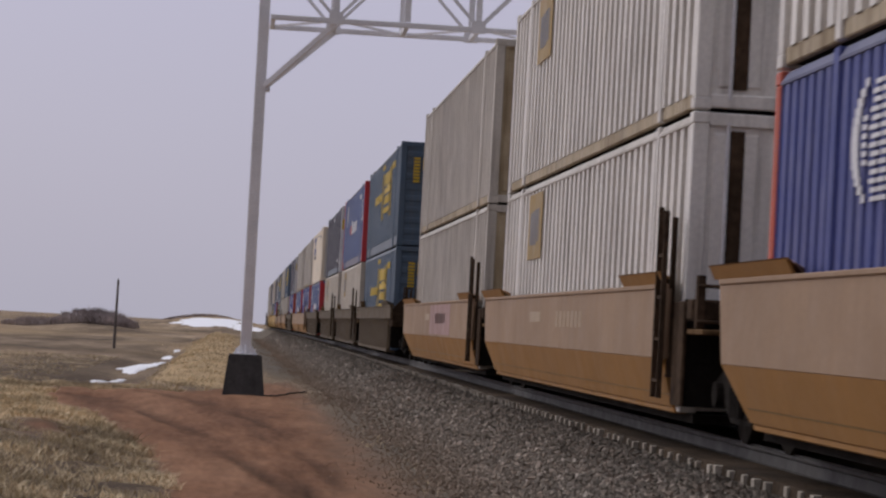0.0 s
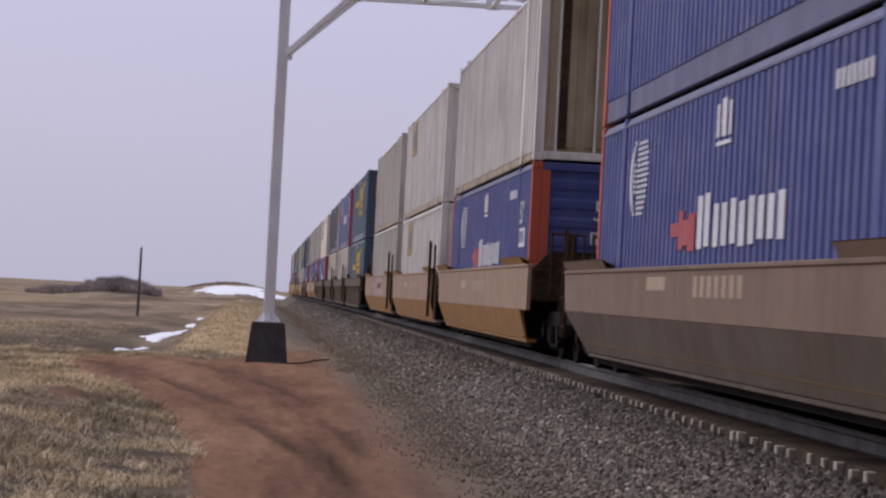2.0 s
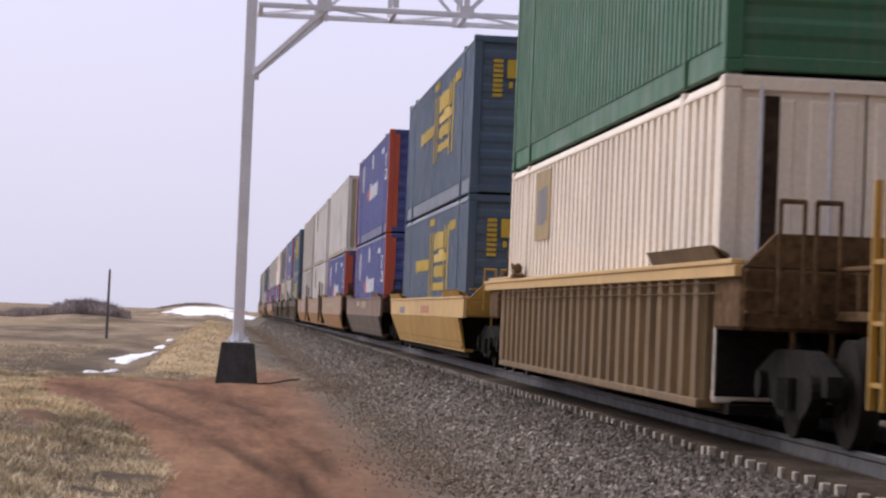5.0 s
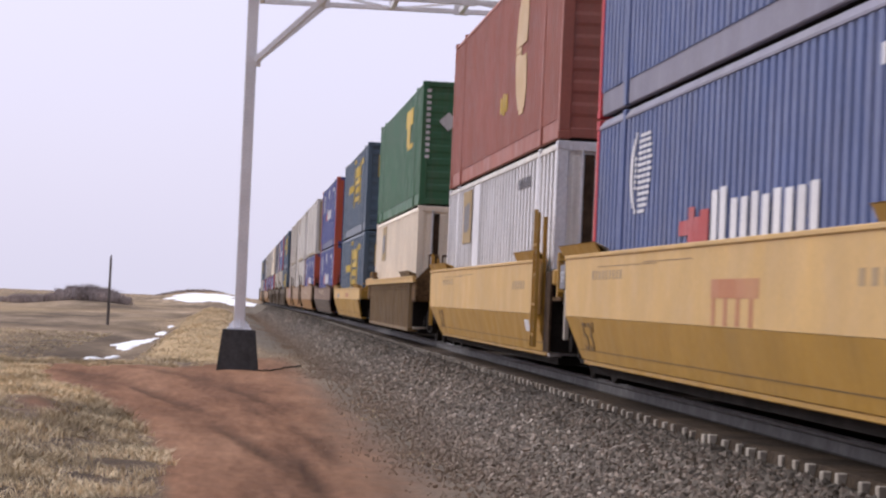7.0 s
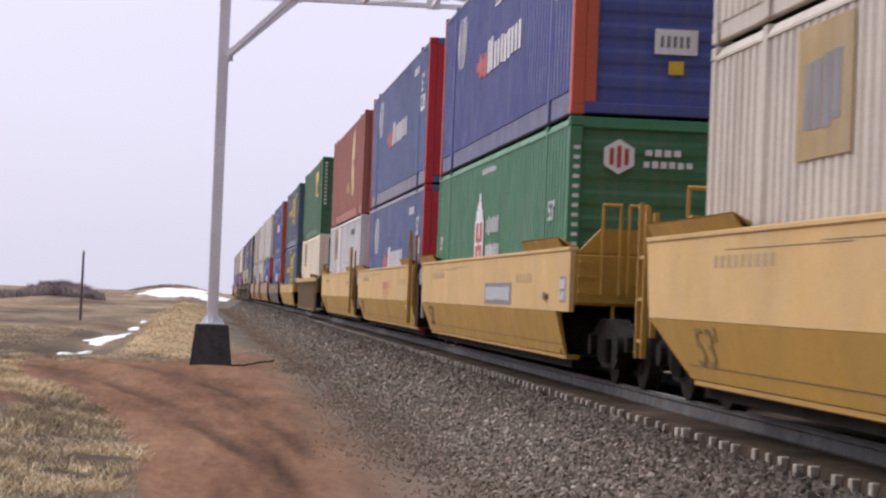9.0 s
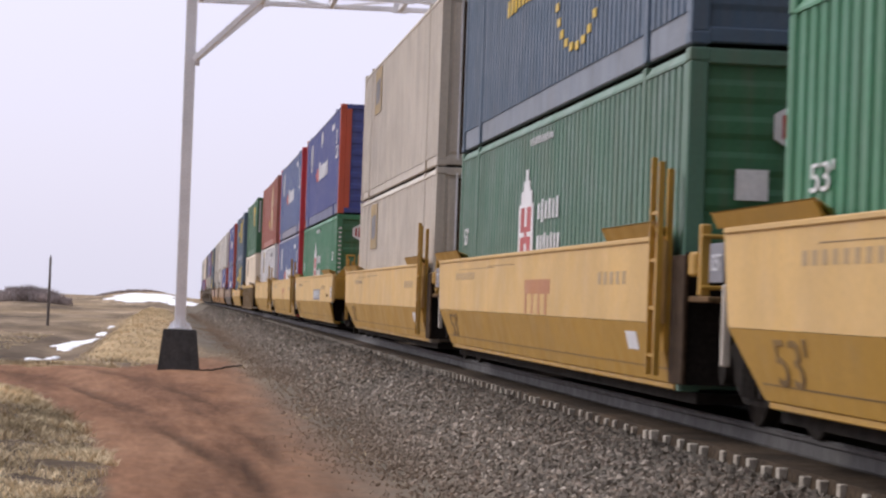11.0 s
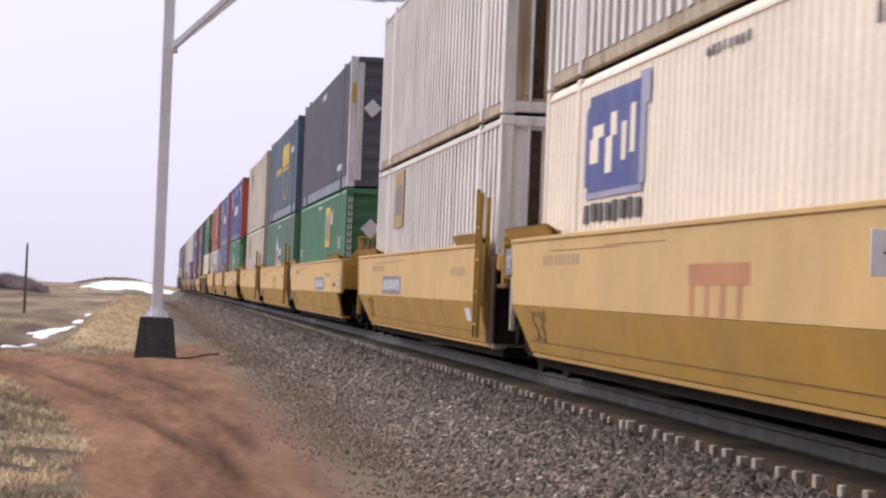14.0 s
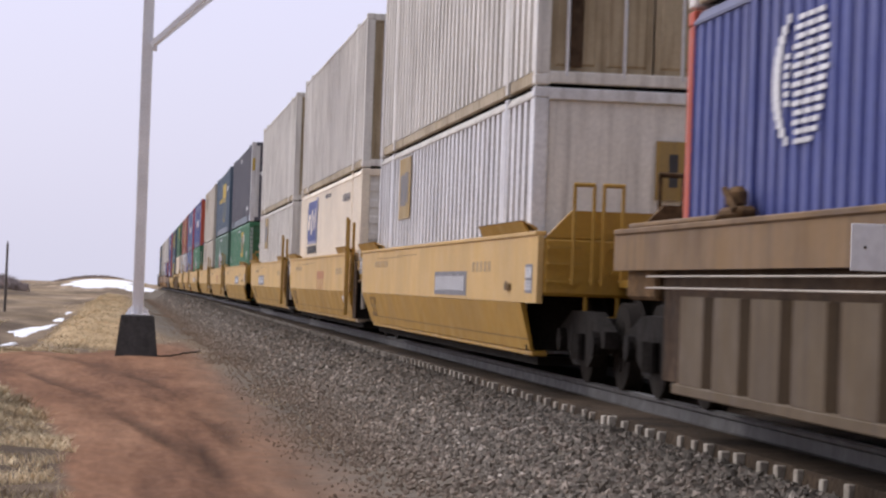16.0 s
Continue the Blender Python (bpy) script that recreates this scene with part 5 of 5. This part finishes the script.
def well_unit(style, near_end, far_end, mark, spin):
    """One unit of a well car, 16.15 m of well. near_end, far_end: whether the car ends there, with a coupler."""
    up, lo, zt, zc, zb, label = WELLS[style]
    root = thing("well_car", label, "railway car", "well cars of the train")
    ribbed = "ribbed" in style
    y0 = -9.6 if near_end else -7.96
    y1 = 9.9 if far_end else 9.17
    yl = -8.6 if near_end else -7.93
    airy = ribbed or style == "gold"
    iron = {"brown": RUST_DARK, "dark": RUST_DARK, "ribbed": RUST_DARK, "yellow_ribbed": RUST_LUMP, "tan_ribbed": RUST_LUMP}.get(style, lo)
    key = (style, near_end, far_end)
    for s in (-1, 1):
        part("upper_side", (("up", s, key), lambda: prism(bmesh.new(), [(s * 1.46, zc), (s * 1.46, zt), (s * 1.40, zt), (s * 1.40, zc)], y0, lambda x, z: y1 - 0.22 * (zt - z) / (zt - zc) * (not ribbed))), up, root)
        part("top_flange", (("flange", s, key), lambda: box(bmesh.new(), s * 1.48, s * 1.36, y0 + 0.05, y1 - 0.05, zt, zt + 0.045, 0.008)), up, root)
        if ribbed:
            broad = style == "yellow_ribbed"
            # Broad ribs: the recess is near black, the shade between them painted in.
            part("lower_side", (("lo", s, key), lambda: box(bmesh.new(), s * 1.36, s * 1.31, -8.0, 8.32, zb, zc)), RUST_DARK if broad else lo, root, "rusty recessed lower side, shade-dark between broad ribs")
            for i in range(15 if broad else 26):
                y = -7.45 + i * 1.04 if broad else -7.8 + i * 0.61
                part("rib", (("rib", s, zb, zc, broad), lambda: prism_z(s, zb, zc - (0.2 if broad else 0.0), 0.37 if broad else 0.11)), lo, root).location = (0, y, 0)
            part("bottom_rail", (("lorail", s, key), lambda: box(bmesh.new(), s * 1.43, s * 1.2, -8.0, 7.7, zb - 0.08, zb, 0.01)), lo, root)
            for z in (zc - 0.05, zc - 0.14):
                part("air_pipe", (("pipe", s, z), lambda: rod(bmesh.new(), (s * 1.45, -9.0, z), (s * 1.45, 8.6, z), 0.007, 6)), TAN if broad else RUST_LUMP, root, "thin bright pipe")
        else:
            taper = lambda x, z: 8.25 + (z - zb) / (zc - zb) * (y1 - 8.47)
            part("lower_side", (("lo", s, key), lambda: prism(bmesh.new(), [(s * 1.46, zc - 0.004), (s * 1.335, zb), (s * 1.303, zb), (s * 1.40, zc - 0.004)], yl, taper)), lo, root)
            part("bottom_rail", (("lorail", s, key), lambda: box(bmesh.new(), s * 1.318, s * 1.15, yl, 8.2, zb - 0.06, zb - 0.002, 0.01)), lo, root)
            if s < 0:
                part("seam", (("seam", key), lambda: prism(bmesh.new(), [(-1.366, zb + 0.11), (-1.3695, zb + 0.123), (-1.36, zb + 0.123), (-1.356, zb + 0.11)], yl, 8.2)), SEAM_BROWN, root)
        # container guides on the sill, at both ends
        for ya, yb in ((-9.0, -5.7) if near_end else (-7.95, -5.35), (5.9, 9.65) if far_end else (6.35, 9.4)):
            if ribbed and ya > 0:
                part("flange_pad", (("pad", s, zt), lambda: box(bmesh.new(), s * 1.47, s * 1.33, 6.3, 9.3, zt + 0.045, zt + 0.085, 0.01)), up, root)
                part("lock_lump", (("lump", s, zt), lambda: lump(s, zt)), RUST_LUMP, root, "rusty container lock")
                continue
            part("guide", (("guide", s, ya, yb, zt), lambda: guide(s, ya, yb, zt)), lo if style != "dark" else up, root, "sloped container guide")
    part("well_floor", (("floor", style), lambda: box(bmesh.new(), -1.2, 1.2, -8.3, 8.3, 0.14, 0.228)), STEEL_DARK, root)
    # Bulkheads near black: the deep shade of the gap is in their colour.
    for y in (-8.42, 8.36):
        part("bulkhead", (("bulkhead", y, zt), lambda: box(bmesh.new(), -1.35, 1.35, y - 0.04, y + 0.04, 0.3, zt - 0.1)), STEEL_DARK, root)
    # ends
    for sy, is_end in ((-1, near_end), (1, far_end)):
        if is_end:
            part("end_platform", (("deck", sy), lambda: box(bmesh.new(), -0.62, 0.62, sy * 9.62, sy * 11.1, 0.98, 1.06, 0.01)), iron, root)
            part("end_housing", (("house", sy, zt), lambda: end_housing(sy, zt)), iron, root, "end wall of the well with a raised middle")
            part("draft_sill", (("draft", sy), lambda: box(bmesh.new(), -0.3, 0.3, sy * 8.46, sy * 11.2, 0.72, 0.97, 0.02)), STEEL_DARK, root)
            part("coupler", (("coupler", sy), lambda: box(box(bmesh.new(), -0.12, 0.12, sy * 11.2, sy * 11.75, 0.78, 0.98, 0.03), -0.2, 0.2, sy * 11.75, sy * 11.99, 0.76, 1.0, 0.04)), STEEL_DARK, root)
            for x in (-1.02, -0.72, 0.72, 1.02):
                part("grab_hoop", (("hoop", sy, x, zt), lambda: hoop(sy, x, zt)), iron, root)
            for x, z in ((-1.2, 1.02), (-1.2, 1.2), (-1.2, 1.36), (-0.55, 1.12), (-0.55, 1.34), (1.2, 1.02), (1.2, 1.2), (1.2, 1.36)):
                part("grab_iron", (("grab", sy, x, z), lambda: box(box(bmesh.new(), x - 0.17, x + 0.17, sy * 9.68, sy * 9.7, z, z + 0.025), x - 0.17, x - 0.14, sy * 9.62, sy * 9.68, z, z + 0.025)), iron, root)
            part("handrail", (("handrail", sy), lambda: handrail(sy)), iron, root, "tube handrail")
            for s in (-1, 1):
                part("end_step", (("step", sy, s), lambda: end_step(sy, s)), iron, root, "hanging step with two hangers")
            part("brake_box", (("brake", sy), lambda: box(bmesh.new(), 0.3, 0.6, sy * 9.64, sy * 9.9, 1.1, 1.4, 0.02)), STEEL_DARK, root)
            part("air_tank", (("tank", sy), lambda: rod(bmesh.new(), (0.95, sy * 9.7, 1.2), (0.95, sy * 10.4, 1.2), 0.13, 14)), STEEL_DARK, root)
            part("brake_wheel", (("brake_wheel", sy), lambda: rod(bmesh.new(), (0.4, sy * 10.9, 1.4), (0.4, sy * 10.86, 1.4), 0.25, 18)), STEEL_DARK, root)
            truck(root, sy * 10.0, spin)
        elif sy < 0:
            part("articulation", (("joint",), lambda: box(box(bmesh.new(), -1.0, 1.0, -9.4, -8.46, 0.74, 1.1, 0.03), -0.35, 0.35, -10.2, -9.4, 0.78, 1.0, 0.03)), RUST_DARK, root)
            truck(root, -9.8, spin)
            for s in (-1, 1):
                part("bulkhead_wing", (("wing", s, zt), lambda: box(bmesh.new(), s * 1.375, s * 1.335, -8.5, -7.97, 0.3, zt - 0.12, 0.01)), RUST_DARK, root, "dark brown corner plate")
            part("end_beam", (("end_beam", zt), lambda: end_beam(zt)), iron, root, "cross beam with upright posts")
            part("step_plate", (("step_plate",), lambda: box(bmesh.new(), -1.34, 1.34, -9.25, -8.5, 0.98, 1.03, 0.01)), RUST_LUMP, root, "rusty step plate")
        else:
            part("articulation", (("joint_b",), lambda: box(bmesh.new(), -1.0, 1.0, 8.42, 9.3, 0.82, 1.15, 0.03)), RUST_DARK, root)
    if not near_end:
        ladder(root, -7.76, 0.36, 2.2, iron, -1.5)
    if far_end and not airy:
        ladder(root, 10.75, 0.4, 1.9, iron, -1.36)
    # signs on the side
    face = lambda rects, lift=0.003: side_signs(rects, lift)
    if style == "yellow":
        words("53'", OLD_INK, root, Matrix.Translation((-1.372, HALF - 0.35, 0.42)) @ ON_SIDE @ pose(0, 0, 0, 14), 0.34, "worn dark number", 1.7)
        part("lettering", ("stencil", lambda: face(row(1.2, 3.4, zt - 0.26, zt - 0.16, 9, 0.5) + row(13.0, 14.6, zt - 0.36, zt - 0.24, 5, 0.5))), paint("faint_stencil", (0.36, 0.25, 0.12), 0.1), root, "faint dark stencil")
        part("scratch", ("scratch", lambda: face([(1.6, 5.4, zt - 0.12, zt - 0.112), (4.6, 7.2, zt - 0.1, zt - 0.092)])), OLD_INK, root)
        if mark == "plate_far" or mark == "plate_near":
            a0, a1 = (3.2, 6.4) if mark == "plate_far" else (9.4, 12.5)
            part("number_plate", (("plate", a0), lambda: face([(a0, a1, 0.84, 1.14)])), PLATE_GREY, root, "grey plate with white bars")
            part("lettering", (("plate_bars", a0), lambda: face(row(a0 + 0.15, a1 - 0.15, 0.89, 1.09, 13, 0.45, 0.02, 3), 0.007)), INK_WHITE, root, "row of white shapes")
        if near_end:
            part("sign", ("end_plate_side", lambda: face([(16.95, 17.4, 0.9, 1.2)])), PLATE_GREY, root, "small grey plate with pale marks")
            part("lettering", ("end_plate_marks", lambda: face(row(16.98, 17.38, 0.93, 1.03, 4, 0.5) + row(16.98, 17.38, 1.06, 1.17, 3, 0.6), 0.007)), INK_WHITE, root, "rows of white shapes")
            part("latch", ("side_latch", lambda: box(box(bmesh.new(), -1.49, -1.461, -7.95, -7.6, 0.94, 1.0, 0.01), -1.50, -1.49, -7.85, -7.72, 0.92, 1.02, 0.003)), OLD_INK, root, "worn side latch")
        if mark == "flag":
            part("emblem", ("flag", lambda: face([(8.1, 10.0, 1.04, 1.2)])), FADED_RED, root, "faded red emblem")
            part("emblem", ("flag_legs", lambda: side_signs([(8.15 + 0.5 * k, 8.3 + 0.5 * k, 0.81, 1.04) for k in range(4)], 0.003)), FADED_RED, root, "faded red emblem")
        if not far_end:
            part("sign", ("ton_plate", lambda: box(box(bmesh.new(), -1.45, -1.42, 9.22, 9.68, zt - 0.36, zt - 0.06, 0.004), -1.42, -1.38, 9.0, 9.4, zt - 0.24, zt - 0.18)), PLATE_GREY, root, "grey load plate on a bracket")
            words("125T", INK_WHITE, root, Matrix.Translation((-1.452, 9.64, zt - 0.27)) @ ON_SIDE, 0.13, "white lettering", 1.0)
            part("corner_post", ("pale_post", lambda: box(bmesh.new(), -1.44, -1.38, 9.19, 9.27, 0.5, zt - 0.37, 0.01)), TAN, root, "pale worn corner post")
        if not near_end:
            part("label", ("low_label", lambda: low_sign(14.4, 14.9, zc - 0.25, zc - 0.09, zb, zc)), INK_WHITE, root, "small white label")
    elif style in ("brown", "dark"):
        part("label", ("brown_label", lambda: face([(5.2, 6.4, zt - 0.34, zt - 0.2)] + row(8.0, 10.5, zt - 0.4, zt - 0.2, 7, 0.6))), paint("faint_pale_stencil", (0.42, 0.31, 0.2), 0.2), root, "faint pale stencil")
        if mark == "pink":
            part("patch", ("pink_patch", lambda: face([(6.6, 11.5, 0.78, zt - 0.02)])), paint("pinkish_repaint", (0.38, 0.23, 0.21), 0.2), root, "pinkish repainted panel")
    elif style == "gold":
        part("emblem", ("gold_flag", lambda: face([(8.0, 10.2, 0.92, 1.08)])), FADED_RED, root, "faded red emblem")
        part("label", ("gold_label", lambda: face([(1.6, 3.2, 0.9, 1.05)])), PLATE_GREY, root, "small grey label")
    return root


def lump(s, zt):
    """A hinged lock that stands on the sill."""
    bm = box(bmesh.new(), s * 1.47, s * 1.33, 5.65, 6.25, zt + 0.045, zt + 0.13, 0.03)
    box(bm, s * 1.46, s * 1.35, 5.82, 6.1, zt + 0.11, zt + 0.27, 0.04)
    rod(bm, (s * 1.48, 5.7, zt + 0.1), (s * 1.48, 6.0, zt + 0.25), 0.025, 8)
    return bm


def end_housing(sy, zt):
    """The end wall: a deep box beam, and a plate that slopes up to a raised middle."""
    bm = box(bmesh.new(), -1.40, 1.40, sy * 8.47, sy * 9.61, 0.88, zt - 0.02, 0.03)
    prof = [(-1.38, zt - 0.02), (-1.12, zt + 0.26), (1.12, zt + 0.26), (1.38, zt - 0.02)]
    prism(bm, prof, sy * 9.52, sy * 9.6)
    return bm


def end_step(sy, s):
    bm = box(bmesh.new(), s * 0.6, s * 0.98, sy * 9.5, sy * 9.66, 0.44, 0.48)
    for x in (0.61, 0.94):
        box(bm, s * x, s * (x + 0.03), sy * 9.55, sy * 9.6, 0.481, 0.88)
    box(bm, s * 0.645, s * 0.935, sy * 9.55, sy * 9.59, 0.66, 0.69)
    return bm


def end_beam(zt):
    bm = box(bmesh.new(), -1.36, 1.36, -8.8, -8.55, zt - 0.3, zt - 0.1, 0.02)
    for x in (-1.3, -0.85, 0.85, 1.3):
        box(bm, x - 0.04, x + 0.04, -8.95, -8.85, 1.03, zt + 0.12, 0.01)
    for z in (1.1, zt + 0.02):
        rod(bm, (-1.34, -8.98, z), (1.34, -8.98, z), 0.018, 6)
    return bm


def prism_z(s, z0, z1, half=0.11):
    bm = bmesh.new()
    pts = [(s * 1.355, -half - 0.05), (s * 1.425, -half), (s * 1.425, half), (s * 1.355, half + 0.05)]
    a = [bm.verts.new((x, y, z0)) for x, y in pts]
    b = [bm.verts.new((x, y, z1)) for x, y in pts]
    bm.faces.new(a)
    bm.faces.new(b[::-1])
    for i in range(4):
        bm.faces.new((a[i], b[i], b[(i + 1) % 4], a[(i + 1) % 4]))
    bmesh.ops.recalc_face_normals(bm, faces=bm.faces)
    return bm


def guide(s, ya, yb, zt):
    """A sloped plate that leads a container into the well, on short legs."""
    bm = bmesh.new()
    prism(bm, [(s * 1.48, zt + 0.13), (s * 1.53, zt + 0.165), (s * 1.33, zt + 0.10), (s * 1.33, zt + 0.05)], lambda x, z: ya + (0.25 if abs(x) < 1.4 else 0), lambda x, z: yb - (0.25 if abs(x) < 1.4 else 0))
    prism(bm, [(s * 1.49, zt + 0.13), (s * 1.525, zt + 0.155), (s * 1.47, zt + 0.047), (s * 1.44, zt + 0.047)], ya + 0.05, yb - 0.05)
    return bm


def hoop(sy, x, zt):
    """A bent pipe to hold on to, on the end wall."""
    bm = bmesh.new()
    y = sy * 9.72
    for dx in (-0.1, 0.1):
        rod(bm, (x + dx, y, 1.0), (x + dx, y, zt + 0.52), 0.02, 6)
        rod(bm, (x + dx, y, 1.05), (x + dx, sy * 9.6, 1.05), 0.015, 6)
    rod(bm, (x - 0.11, y, zt + 0.52), (x + 0.11, y, zt + 0.52), 0.022, 6)
    return bm


def handrail(sy):
    bm = bmesh.new()
    for x in (-0.6, 0.6):
        rod(bm, (x, sy * 9.62, 1.4), (x, sy * 10.95, 1.4), 0.022, 6)
        for y in (10.3, 10.95):
            rod(bm, (x, sy * y, 1.05), (x, sy * y, 1.4), 0.022, 6)
    rod(bm, (-0.6, sy * 10.95, 1.4), (0.6, sy * 10.95, 1.4), 0.022, 6)
    return bm


def side_signs(rects, lift):
    bm = bmesh.new()
    for a0, a1, z0, z1 in rects:
        box(bm, -1.46 - lift, -1.458, HALF - a0, HALF - a1, z0, z1)
    return bm


def low_sign(a0, a1, z0, z1, zb, zc):
    at = lambda z: -(1.335 + (z - zb) / (zc - zb) * 0.125)
    return prism(bmesh.new(), [(at(z0) - 0.006, z0), (at(z1) - 0.006, z1), (at(z1) + 0.01, z1), (at(z0) + 0.01, z0)], HALF - a1, HALF - a0)


# ---- the train, from far to near: place of the unit's near container end at 0 s, well, upper, lower, car ends (near, far), mark ----
SPEED, SLOW = 17.758, -0.009
TRAIN = [
    (193.0, "ribbed", "night", "blue", 1, 0, ""), (169.0, "brown", "grey", "blue_red", 1, 0, ""), (149.6, "brown", "grey", "blue", 0, 1, ""),
    (130.0, "ribbed", "cream", "blue_red", 1, 1, ""), (106.1, "ribbed", "night", "tan", 0, 1, ""), (86.6, "ribbed", "blue_red", "tan", 0, 0, ""),
    (67.09, "ribbed", "slate", "slate", 1, 0, ""),
    (42.21, "brown", "grey", "grey", 0, 1, "pink"), (22.94, "brown", "white", "white", 0, 0, ""), (3.20, "brown", "white_plain", "blue", 1, 0, ""),
    (-20.9, "dark", "blue", "blue", 1, 1, ""), (-44.67, "gold", "slate", "slate", 1, 1, ""), (-67.68, "tan_ribbed", "green", "cream_panel", 1, 1, ""),
    (-92.03, "yellow", "red", "silver_door", 0, 1, ""), (-111.69, "yellow", "blue_red", "blue_red", 0, 0, "flag"), (-130.94, "yellow", "blue", "green_column", 1, 0, "plate_near"),
    (-155.18, "yellow", "tan", "tan", 0, 1, ""), (-174.85, "yellow", "shield", "sage_column", 0, 0, "flag"), (-194.29, "yellow", "night", "green_panel", 1, 0, "plate_near"),
    (-218.1, "yellow", "white_plain", "white", 0, 1, "plate_far"), (-237.67, "yellow", "white_plain", "cream", 0, 0, "flag"), (-257.27, "yellow", "white_plain", "silver", 1, 0, "plate_near"),
    (-280.68, "yellow_ribbed", "white_plain", "blue", 1, 1, ""), (-304.6, "yellow", "grey", "white", 0, 1, "")]
MIX = ["grey", "slate", "tan", "night", "grey", "blue", "tan", "slate", "grey", "tan", "night", "grey", "slate", "tan", "blue", "grey", "night", "tan", "slate", "grey"]
place = 193.0
for i in range(14):
    place += 24.1 if i % 3 == 0 else 19.6
    TRAIN.insert(0, (place, ("brown", "yellow", "ribbed")[(i // 3) % 3], MIX[(i * 3 + 1) % 20], MIX[(i * 7 + 4) % 20], int(i % 3 == 0), int(i % 3 == 2), ""))
MOVERS = []
for near, well, upper, lower, end_a, end_b, mark in TRAIN:
    unit = well_unit(well, end_a, end_b, mark, -300 < near < 100)
    MOVERS.append((unit, near + HALF, 0.0))
    MOVERS.append((container(lower), near + HALF, 0.232))
    MOVERS.append((container(upper), near + HALF, 3.15))
scatter_stones()
scatter_grass()


def travelled(t):
    return SPEED * t + SLOW * t * t / 2


def motions():
    for ob, s0, z in MOVERS:
        walk(ob, [(t, along(s0 + travelled(t)) @ pose(0, 0, z)) for t in range(17)])
    steps = [i / FPS for i in range(16 * FPS + 1)]
    for w, dy in WHEELS:
        walk(w, [(t, pose(0, dy, WHEEL_R, -math.degrees(travelled(t) / WHEEL_R))) for t in steps])


motions()
